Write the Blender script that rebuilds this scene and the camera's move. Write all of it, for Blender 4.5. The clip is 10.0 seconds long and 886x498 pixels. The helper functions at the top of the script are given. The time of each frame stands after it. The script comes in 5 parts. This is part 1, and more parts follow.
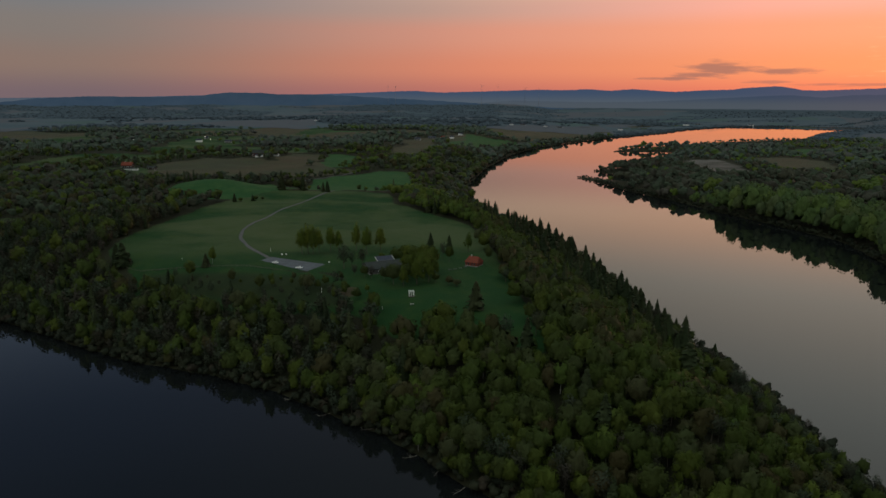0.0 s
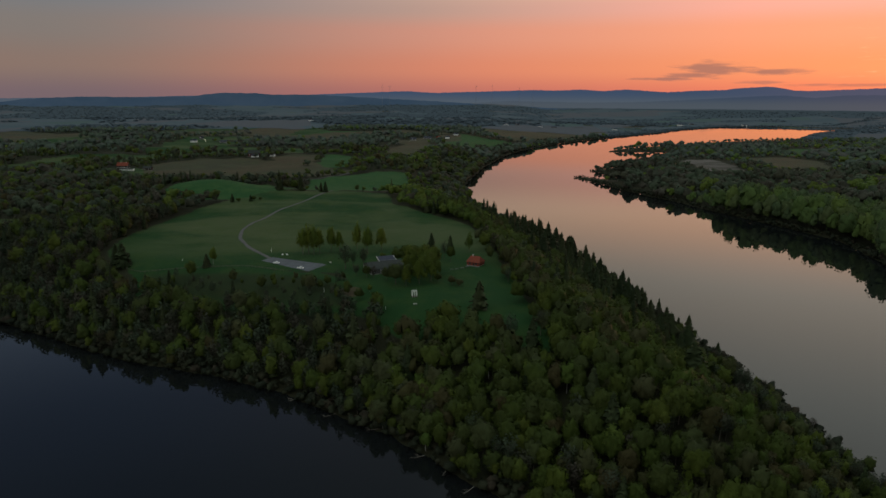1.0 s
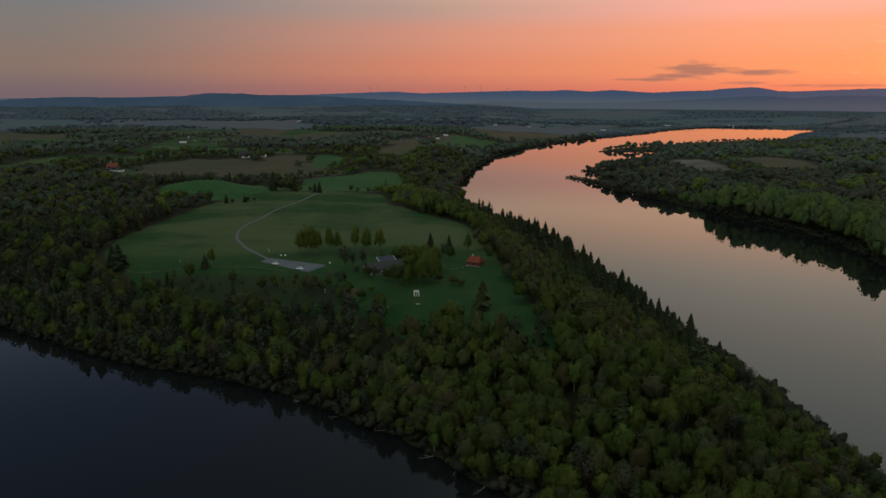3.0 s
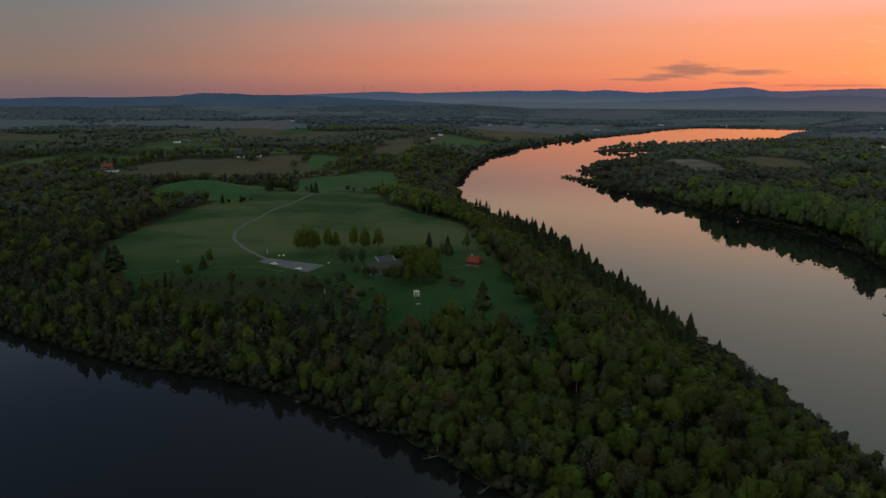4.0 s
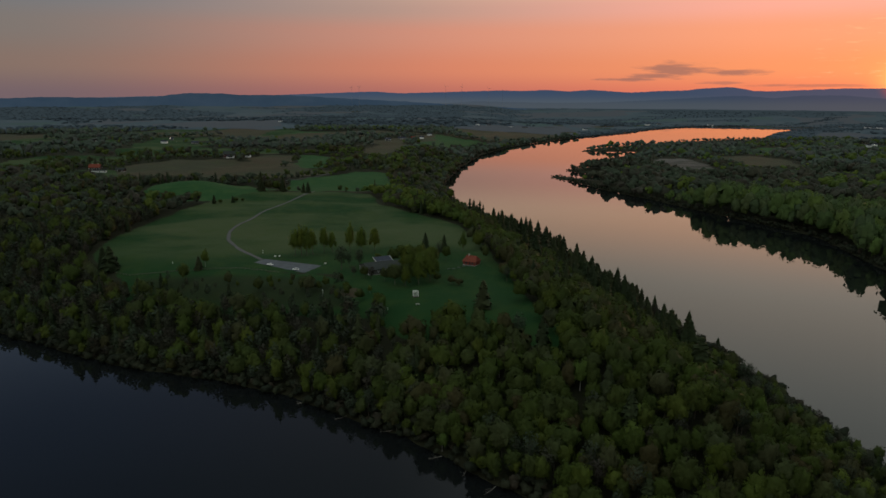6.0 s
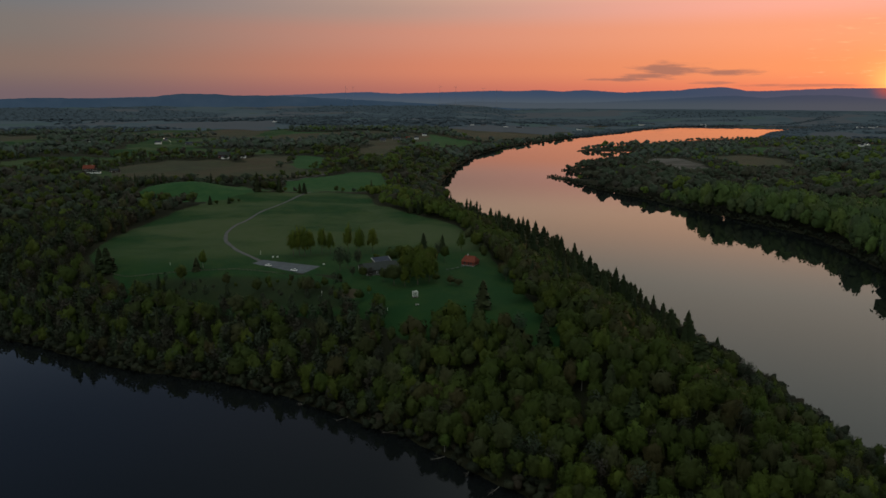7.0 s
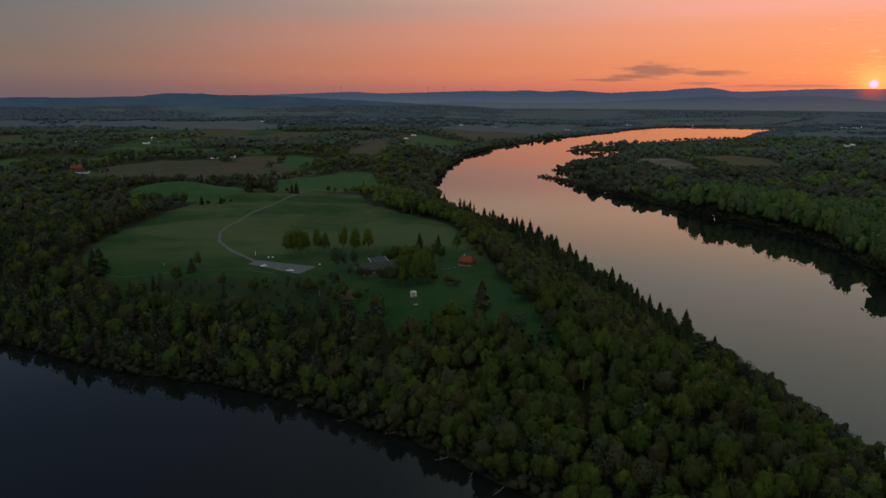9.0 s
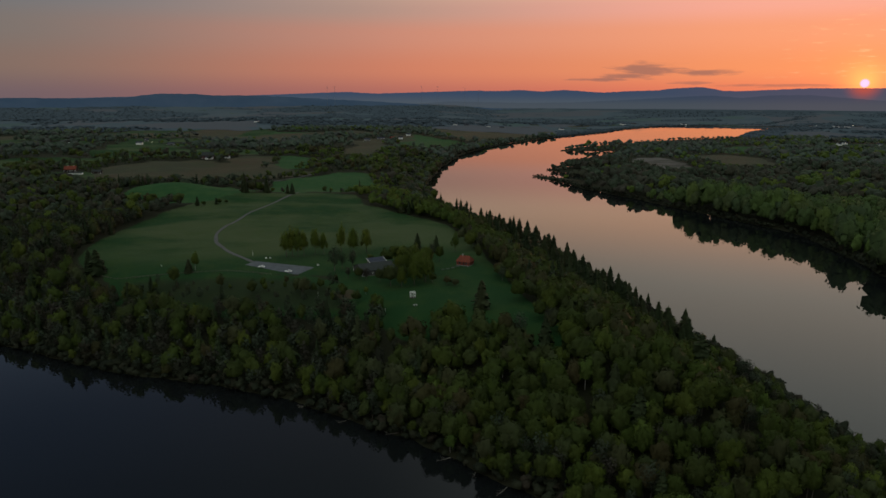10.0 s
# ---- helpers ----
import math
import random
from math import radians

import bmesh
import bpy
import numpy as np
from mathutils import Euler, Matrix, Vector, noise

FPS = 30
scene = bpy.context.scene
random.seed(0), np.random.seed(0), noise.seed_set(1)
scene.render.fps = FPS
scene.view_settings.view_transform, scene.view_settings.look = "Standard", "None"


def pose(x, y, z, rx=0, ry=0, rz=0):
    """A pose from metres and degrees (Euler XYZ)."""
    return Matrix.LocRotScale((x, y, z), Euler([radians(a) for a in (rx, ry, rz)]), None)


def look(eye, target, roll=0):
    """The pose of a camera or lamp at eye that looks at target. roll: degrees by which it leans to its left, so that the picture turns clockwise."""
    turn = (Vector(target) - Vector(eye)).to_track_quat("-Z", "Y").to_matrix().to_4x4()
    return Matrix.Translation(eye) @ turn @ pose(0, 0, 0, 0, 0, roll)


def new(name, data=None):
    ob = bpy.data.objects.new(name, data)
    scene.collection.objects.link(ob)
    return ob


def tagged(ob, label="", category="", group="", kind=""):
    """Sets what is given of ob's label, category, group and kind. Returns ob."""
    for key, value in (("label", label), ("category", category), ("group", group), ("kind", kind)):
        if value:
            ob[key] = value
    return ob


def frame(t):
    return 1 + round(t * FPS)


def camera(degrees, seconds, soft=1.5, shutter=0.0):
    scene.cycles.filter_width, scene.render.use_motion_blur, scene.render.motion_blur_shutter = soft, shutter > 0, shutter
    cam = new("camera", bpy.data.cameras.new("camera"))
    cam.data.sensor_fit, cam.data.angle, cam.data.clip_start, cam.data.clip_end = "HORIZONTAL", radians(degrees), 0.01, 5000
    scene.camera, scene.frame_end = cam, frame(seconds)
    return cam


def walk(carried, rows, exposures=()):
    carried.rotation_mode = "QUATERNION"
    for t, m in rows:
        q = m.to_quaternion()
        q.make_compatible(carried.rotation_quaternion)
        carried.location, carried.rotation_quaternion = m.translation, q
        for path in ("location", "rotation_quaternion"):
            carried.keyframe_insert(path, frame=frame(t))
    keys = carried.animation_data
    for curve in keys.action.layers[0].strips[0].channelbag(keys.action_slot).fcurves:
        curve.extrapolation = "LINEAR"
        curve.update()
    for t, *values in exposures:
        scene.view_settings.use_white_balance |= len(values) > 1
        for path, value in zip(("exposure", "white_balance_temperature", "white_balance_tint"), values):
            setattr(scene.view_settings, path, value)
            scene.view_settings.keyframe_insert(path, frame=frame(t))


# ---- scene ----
cam = camera(65.6, 10.0)
PATH = [
    (0, (1.92, 0.615, 143.73), (1.722, 2.556, 143.292), 0.2),
    (0.5, (-0.889, 0.458, 143.472), (-1.077, 2.401, 143.034), 0.2),
    (1, (-3.42, 0.278, 143.338), (-3.6, 2.221, 142.901), 0.2),
    (1.5, (-5.684, 0.13, 143.293), (-5.855, 2.074, 142.856), 0.2),
    (2, (-7.838, -0.014, 143.249), (-8.0, 1.931, 142.812), 0.2),
    (2.5, (-9.892, -0.045, 143.124), (-10.045, 1.9, 142.688), 0.2),
    (4, (-15.499, 0.067, 142.834), (-15.625, 2.015, 142.398), 0.2),
    (4.5, (-17.285, 0.02, 142.75), (-17.402, 1.968, 142.314), 0.2),
    (5, (-19.113, 0.057, 142.654), (-19.221, 2.006, 142.218), 0.2),
    (5.5, (-20.844, 0.052, 142.636), (-20.942, 2.001, 142.2), 0.2),
    (7, (-25.652, 0.45, 142.475), (-25.723, 2.401, 142.04), 0.1),
    (7.5, (-27.166, 0.496, 142.516), (-27.229, 2.447, 142.081), 0.1),
    (8, (-28.717, 0.682, 142.377), (-28.771, 2.633, 141.942), 0.2),
    (8.5, (-30.249, 0.83, 142.322), (-30.294, 2.782, 141.887), 0.1),
    (9, (-31.856, 1.005, 142.277), (-31.891, 2.957, 141.842), 0.2),
    (9.5, (-33.263, 1.222, 142.251), (-33.289, 3.174, 141.816), 0.1),
    (10, (-34.952, 1.483, 142.244), (-34.969, 3.435, 141.809), 0.1),
]
walk(cam, [(t, look(e, g, r)) for t, e, g, r in PATH], [(0, 0.06), (5, 0.0), (10, -0.12)])

# ---- sky, sun ----
SUN_AZ, SUN_EL = radians(30.3), radians(0.9)
SUN_DIR = Vector((math.sin(SUN_AZ) * math.cos(SUN_EL), math.cos(SUN_AZ) * math.cos(SUN_EL), math.sin(SUN_EL)))


class Nodes:
    """Short hand for node trees."""

    def __init__(self, tree):
        self.t = tree

    def n(self, kind, **inputs):
        node = self.t.nodes.new(kind)
        for key, value in inputs.items():
            if key.startswith("i"):
                self.put(node.inputs[int(key[1:])], value)
        return node

    def put(self, socket, value):
        if isinstance(value, bpy.types.NodeSocket):
            self.t.links.new(value, socket)
        elif isinstance(value, tuple) and len(value) == 3 and socket.type == "RGBA":
            socket.default_value = (*value, 1)
        else:
            socket.default_value = value

    def m(self, op, a, b=0.0, c=0.0, clamp=False):
        node = self.n("ShaderNodeMath")
        node.operation, node.use_clamp = op, clamp
        for k, v in enumerate((a, b, c)):
            self.put(node.inputs[k], v)
        return node.outputs[0]

    def dot(self, a, b):
        node = self.n("ShaderNodeVectorMath")
        node.operation = "DOT_PRODUCT"
        self.put(node.inputs[0], a)
        self.put(node.inputs[1], b)
        return node.outputs["Value"]

    def mix(self, f, a, b, blend="MIX"):
        node = self.n("ShaderNodeMix")
        node.data_type, node.blend_type = "RGBA", blend
        self.put(node.inputs[0], f)
        self.put(node.inputs[6], a)
        self.put(node.inputs[7], b)
        return node.outputs[2]

    def ramp(self, f, stops, ease="LINEAR"):
        node = self.n("ShaderNodeValToRGB")
        node.color_ramp.interpolation = ease
        el = node.color_ramp.elements
        while len(el) < len(stops):
            el.new(0.5)
        for e, (p, c) in zip(el, stops):
            e.position = p
            e.color = (*c, 1) if len(c) == 3 else c
        self.put(node.inputs[0], f)
        return node.outputs[0]

    def step(self, v, lo, hi):
        node = self.n("ShaderNodeMapRange")
        node.interpolation_type = "SMOOTHSTEP"
        for k, x in enumerate((v, lo, hi, 0.0, 1.0)):
            self.put(node.inputs[k], x)
        return node.outputs[0]

    def noise(self, vec, scale, detail=3.0, rough=0.55, color=False):
        node = self.n("ShaderNodeTexNoise")
        if vec is not None:
            self.put(node.inputs["Vector"], vec)
        node.inputs["Scale"].default_value = scale
        node.inputs["Detail"].default_value = detail
        node.inputs["Roughness"].default_value = rough
        return node.outputs["Color" if color else "Fac"]


def lin(r, g, b):
    """Linear colour from 0..255 display values."""
    return tuple(((v / 255 + 0.055) / 1.055) ** 2.4 if v > 10 else v / 255 / 12.92 for v in (r, g, b))


world = bpy.data.worlds.new("evening_sky")
scene.world = world
world.use_nodes = True
world.node_tree.nodes.clear()
W = Nodes(world.node_tree)
way = W.n("ShaderNodeTexCoord").outputs["Generated"]
xyz = W.n("ShaderNodeSeparateXYZ", i0=way).outputs
el = W.m("MULTIPLY", W.m("ARCSINE", xyz[2]), 57.2958)
az = W.m("MULTIPLY", W.m("ARCTAN2", xyz[0], xyz[1]), 57.2958)
off = W.m("MULTIPLY", W.m("ARCCOSINE", W.m("MULTIPLY", W.dot(way, tuple(SUN_DIR)), 0.99999)), 57.2958)
flat = W.m("ABSOLUTE", W.m("SUBTRACT", W.m("WRAP", W.m("SUBTRACT", az, 30.3), 180.0, -180.0), 0.0))
e_fac = W.m("DIVIDE", W.m("MAXIMUM", el, 0.0), 60.0, clamp=True)
near_sun = W.ramp(e_fac, [(0.0, lin(224, 118, 95)), (0.035, lin(240, 145, 104)), (0.08, lin(246, 157, 121)), (0.11, lin(249, 170, 151)), (0.16, (1.05, 0.63, 0.42)),
                          (0.25, (0.76, 0.68, 0.57)), (0.4, (0.70, 0.73, 0.67)), (0.7, (0.70, 0.79, 0.73)), (1.0, (0.66, 0.77, 0.72))], "EASE")
middle = W.ramp(e_fac, [(0.0, lin(182, 110, 100)), (0.035, lin(211, 129, 104)), (0.08, lin(208, 141, 121)), (0.11, lin(186, 150, 136)), (0.16, (0.78, 0.54, 0.39)),
                        (0.25, (0.46, 0.43, 0.37)), (0.4, (0.135, 0.14, 0.165)), (0.55, (0.115, 0.135, 0.155)), (0.75, (0.45, 0.53, 0.49)), (1.0, (0.66, 0.77, 0.72))], "EASE")
away = W.ramp(e_fac, [(0.0, lin(116, 99, 104)), (0.035, lin(132, 112, 104)), (0.08, lin(124, 116, 112)), (0.125, lin(112, 118, 125)),
                      (0.22, (0.138, 0.182, 0.252)), (0.4, (0.064, 0.096, 0.168)), (0.56, (0.056, 0.080, 0.128)), (0.75, (0.32, 0.38, 0.39)), (1.0, (0.66, 0.77, 0.72))], "EASE")
east = W.ramp(e_fac, [(0.0, (0.50, 0.50, 0.49)), (0.25, (0.70, 0.70, 0.65)), (0.6, (0.66, 0.71, 0.66)), (1.0, (0.66, 0.77, 0.72))], "EASE")
sky_col = W.mix(W.step(flat, 6.0, 40.0), near_sun, W.mix(W.step(flat, 28.0, 66.0), middle, away))
sky_col = W.mix(W.step(flat, 95.0, 130.0), sky_col, east)
nishita = W.n("ShaderNodeTexSky")
nishita.sky_type, nishita.sun_disc = "NISHITA", False
nishita.sun_elevation, nishita.sun_rotation = SUN_EL, SUN_AZ
sky_col = W.mix(1.0, sky_col, W.mix(1.0, nishita.outputs[0], (0.010, 0.010, 0.012), "MULTIPLY"), "ADD")
# cloud bank low in the sky, drawn out sideways
streak = W.n("ShaderNodeCombineXYZ", i0=W.m("MULTIPLY", az, 0.22), i1=W.m("MULTIPLY", el, 1.5), i2=0.0).outputs[0]
cn = W.m("ADD", 0.5, W.m("MULTIPLY", W.m("SUBTRACT", W.noise(streak, 1.7, 7.0, 0.6), 0.5), 1.7))


def puff(ca, ce, ra, re):
    return W.m("SQRT", W.m("ADD", W.m("POWER", W.m("DIVIDE", W.m("SUBTRACT", az, ca), ra), 2.0), W.m("POWER", W.m("DIVIDE", W.m("SUBTRACT", el, ce), re), 2.0)))


d1 = W.m("MINIMUM", W.m("MINIMUM", puff(15.7, 1.98, 2.5, 0.52), puff(19.8, 1.76, 2.3, 0.27)), W.m("MINIMUM", puff(14.2, 1.50, 2.2, 0.28), puff(12.3, 1.28, 2.4, 0.14)))
d2 = W.m("MINIMUM", puff(19.4, 1.0, 2.2, 0.12), puff(25.5, 0.80, 6.0, 0.13))
c1 = W.m("MULTIPLY", W.step(W.m("ADD", W.m("MULTIPLY", W.m("SUBTRACT", 1.0, d1), 0.62), cn), 0.34, 0.92), 0.72)
c2 = W.m("MULTIPLY", W.step(W.m("ADD", W.m("MULTIPLY", W.m("SUBTRACT", 1.0, d2), 0.55), cn), 0.42, 0.95), 0.5)
sky_col = W.mix(W.m("MAXIMUM", c1, c2), sky_col, lin(150, 108, 98))
gold = W.m("MULTIPLY", W.step(W.noise(streak, 3.1, 4.0, 0.6), 0.56, 0.72), W.m("MULTIPLY", W.step(off, 9.0, 1.0), W.step(el, 1.0, 1.7)))
sky_col = W.mix(W.m("MULTIPLY", gold, 0.6), sky_col, (1.1, 0.62, 0.30))
# the low sun and its glow in the damp air
glow = W.m("POWER", W.m("SUBTRACT", 1.0, W.m("DIVIDE", off, 7.0, clamp=True)), 3.0)
halo = W.m("POWER", W.m("SUBTRACT", 1.0, W.m("DIVIDE", off, 2.4, clamp=True)), 2.2)
sky_col = W.mix(1.0, sky_col, W.mix(glow, (0, 0, 0), (0.42, 0.10, 0.0)), "ADD")
sky_col = W.mix(1.0, sky_col, W.mix(halo, (0, 0, 0), (1.2, 0.36, 0.06)), "ADD")
sky_col = W.mix(W.step(off, 0.44, 0.24), sky_col, (3.2, 0.80, 1.9))
below = sky_col
# the far blue hills, drawn into the sky colour, beyond reach of any parallax: bearing in degrees, rise in degrees
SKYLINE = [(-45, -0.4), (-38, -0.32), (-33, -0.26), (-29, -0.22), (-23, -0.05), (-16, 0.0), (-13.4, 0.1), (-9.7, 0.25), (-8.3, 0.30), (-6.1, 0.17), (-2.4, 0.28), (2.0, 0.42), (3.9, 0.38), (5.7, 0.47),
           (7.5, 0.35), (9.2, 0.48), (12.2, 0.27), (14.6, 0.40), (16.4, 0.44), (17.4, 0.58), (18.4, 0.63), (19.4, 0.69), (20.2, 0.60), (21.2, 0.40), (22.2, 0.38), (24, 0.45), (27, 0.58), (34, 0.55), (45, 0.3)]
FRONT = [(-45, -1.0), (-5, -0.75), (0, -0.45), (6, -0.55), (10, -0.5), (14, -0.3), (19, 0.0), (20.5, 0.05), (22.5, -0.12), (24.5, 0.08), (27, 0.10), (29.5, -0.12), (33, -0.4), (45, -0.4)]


def skyline(stops):
    return W.m("SUBTRACT", W.m("MULTIPLY", W.ramp(W.m("DIVIDE", W.m("ADD", az, 45.0), 90.0, clamp=True), [((p + 45) / 90, ((e + 1) / 2,) * 3) for p, e in stops]), 2.0), 1.0)


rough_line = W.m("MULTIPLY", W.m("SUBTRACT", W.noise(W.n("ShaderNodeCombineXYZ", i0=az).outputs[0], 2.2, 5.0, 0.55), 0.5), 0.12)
# haze put into the hill colours: paler at the foot, warmer towards the sun
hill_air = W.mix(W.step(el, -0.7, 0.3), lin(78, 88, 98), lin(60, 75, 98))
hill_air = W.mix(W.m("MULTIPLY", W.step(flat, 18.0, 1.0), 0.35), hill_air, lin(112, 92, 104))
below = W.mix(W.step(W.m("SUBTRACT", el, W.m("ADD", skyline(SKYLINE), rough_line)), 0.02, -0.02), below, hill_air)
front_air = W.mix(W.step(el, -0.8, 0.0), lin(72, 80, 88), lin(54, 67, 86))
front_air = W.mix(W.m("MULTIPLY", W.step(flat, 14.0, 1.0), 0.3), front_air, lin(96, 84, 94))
# the sun's glow painted over the hills below it
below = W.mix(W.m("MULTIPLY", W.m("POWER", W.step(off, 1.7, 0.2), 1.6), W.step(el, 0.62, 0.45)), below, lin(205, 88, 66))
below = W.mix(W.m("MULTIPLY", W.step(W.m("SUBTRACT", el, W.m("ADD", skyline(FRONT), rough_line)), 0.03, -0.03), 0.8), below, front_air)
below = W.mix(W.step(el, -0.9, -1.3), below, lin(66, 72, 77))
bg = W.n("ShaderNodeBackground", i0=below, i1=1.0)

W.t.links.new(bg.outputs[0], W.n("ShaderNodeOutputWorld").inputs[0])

sun_data = bpy.data.lights.new("sun", "SUN")
sun_data.energy, sun_data.angle, sun_data.color = 0.5, radians(0.53), (1.0, 0.45, 0.22)
sun = new("sun", sun_data)
sun.matrix_world = look(tuple(SUN_DIR * 1000), (0, 0, 0))

# ---- materials ----


def material(name):
    mat = bpy.data.materials.new(name)
    mat.use_nodes = True
    mat.node_tree.nodes.clear()
    k = Nodes(mat.node_tree)
    bsdf = k.n("ShaderNodeBsdfPrincipled")
    out = k.n("ShaderNodeOutputMaterial")
    k.t.links.new(bsdf.outputs[0], out.inputs[0])
    return mat, k, bsdf, out


def set_in(k, bsdf, **values):
    for key, v in values.items():
        k.put(bsdf.inputs[key.replace("_", " ")], v)


def bump(k, bsdf, height, strength, distance):
    node = k.n("ShaderNodeBump")
    node.inputs["Strength"].default_value = strength
    node.inputs["Distance"].default_value = distance
    k.put(node.inputs["Height"], height)
    k.put(bsdf.inputs["Normal"], node.outputs[0])


def plain(name, c1, c2=None, scale=2.0, rough=0.7, metal=0.0, relief=0.2):
    """A painted, wooden or stone surface with fine and coarse variation."""
    mat, k, b, _ = material(name)
    pos = k.n("ShaderNodeTexCoord").outputs["Object"]
    c2 = c2 or tuple(0.75 * v for v in c1)
    f = k.m("ADD", k.m("MULTIPLY", k.noise(pos, scale, 4), 0.7), k.m("MULTIPLY", k.noise(pos, scale * 9, 3), 0.3))
    set_in(k, b, Base_Color=k.mix(k.step(f, 0.35, 0.65), c1, c2), Roughness=rough, Metallic=metal)
    b.inputs["Specular IOR Level"].default_value = 0.2 if rough > 0.6 else 0.5
    if relief:
        bump(k, b, f, relief, 0.02)
    return mat


def foliage(name, stops, through_light=0.25):
    """Leaves: colour by the tree, then by the spray, then by the place."""
    mat, k, b, out = material(name)
    info = k.n("ShaderNodeObjectInfo").outputs["Random"]
    tint = k.n("ShaderNodeAttribute")
    tint.attribute_name = "tint"
    geo = k.n("ShaderNodeNewGeometry").outputs
    f = k.m("FRACT", k.m("ADD", info, tint.outputs["Fac"]))
    col = k.ramp(f, stops)
    spray = k.m("ADD", 0.84, k.m("MULTIPLY", geo["Random Per Island"], 0.32))
    patch = k.m("ADD", 0.62, k.m("MULTIPLY", k.noise(geo["Position"], 0.012, 4, 0.6), 0.9))
    col = k.mix(1.0, col, k.n("ShaderNodeCombineXYZ", i0=spray, i1=spray, i2=spray).outputs[0], "MULTIPLY")
    col = k.mix(1.0, col, k.n("ShaderNodeCombineXYZ", i0=patch, i1=patch, i2=patch).outputs[0], "MULTIPLY")
    set_in(k, b, Base_Color=col, Roughness=0.75)
    b.inputs["Specular IOR Level"].default_value = 0.15
    tr = k.n("ShaderNodeBsdfTranslucent", i0=col)
    mx = k.n("ShaderNodeMixShader", i0=through_light, i1=b.outputs[0], i2=tr.outputs[0])
    k.t.links.new(mx.outputs[0], out.inputs[0])
    return mat


LEAF = foliage("leaves", [(0.0, (0.030, 0.040, 0.008)), (0.14, (0.038, 0.058, 0.008)), (0.28, (0.034, 0.048, 0.011)), (0.42, (0.049, 0.067, 0.008)), (0.54, (0.033, 0.044, 0.013)), (0.66, (0.042, 0.034, 0.012)),
                          (0.77, (0.045, 0.054, 0.022)), (0.88, (0.036, 0.052, 0.009)), (1.0, (0.056, 0.070, 0.009))], 0.35)
LEAF_BRIGHT = foliage("young_leaves", [(0.0, (0.056, 0.090, 0.015)), (0.5, (0.074, 0.098, 0.015)), (1.0, (0.052, 0.088, 0.018))], 0.4)
LEAF_ROW = foliage("olive_leaves", [(0.0, (0.064, 0.092, 0.013)), (0.5, (0.082, 0.102, 0.013)), (1.0, (0.054, 0.084, 0.015))], 0.4)
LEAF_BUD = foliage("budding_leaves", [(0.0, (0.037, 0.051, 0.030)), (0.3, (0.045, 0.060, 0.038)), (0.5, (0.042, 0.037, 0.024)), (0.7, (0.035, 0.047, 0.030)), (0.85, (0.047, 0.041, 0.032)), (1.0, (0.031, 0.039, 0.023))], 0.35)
NEEDLE = foliage("needles", [(0.0, (0.016, 0.026, 0.010)), (0.5, (0.022, 0.034, 0.012)), (1.0, (0.031, 0.038, 0.015))], 0.1)
# the dark shade and reflection along the shore, put into the shrub leaf colour
SHORE_SHADE = foliage("shore_shade_leaves", [(0.0, (0.010, 0.014, 0.008)), (0.6, (0.018, 0.022, 0.011)), (1.0, (0.025, 0.020, 0.013))], 0.2)
LEAF_PALE = foliage("spring_leaves", [(0.0, (0.052, 0.086, 0.028)), (0.3, (0.072, 0.112, 0.026)), (0.55, (0.050, 0.076, 0.034)), (0.8, (0.074, 0.096, 0.036)), (1.0, (0.086, 0.124, 0.026))], 0.4)
# leaves for the far woods, greyed and paled: haze put into their colour
LEAF_HAZED = foliage("hazed_leaves", [(0.0, (0.052, 0.070, 0.054)), (0.3, (0.058, 0.082, 0.055)), (0.6, (0.054, 0.070, 0.060)), (0.8, (0.066, 0.067, 0.060)), (1.0, (0.058, 0.084, 0.052))], 0.35)
BARK = plain("bark", (0.10, 0.085, 0.07), (0.05, 0.042, 0.035), 1.5, 0.9)
BIRCH = plain("birch_bark", (0.34, 0.33, 0.31), (0.08, 0.075, 0.07), 1.2, 0.8)


def water_material():
    mat, k, b, _ = material("river_water")
    pos = k.n("ShaderNodeNewGeometry").outputs["Position"]
    set_in(k, b, Base_Color=(0.0054, 0.0064, 0.0070), Roughness=k.m("ADD", 0.016, k.m("MULTIPLY", k.step(k.noise(pos, 0.012, 3), 0.52, 0.72), 0.035)), IOR=1.333)
    bump(k, b, k.m("ADD", k.noise(pos, 0.5, 3), k.m("MULTIPLY", k.noise(pos, 0.06, 2), 3.0)), 0.02, 0.05)
    return mat


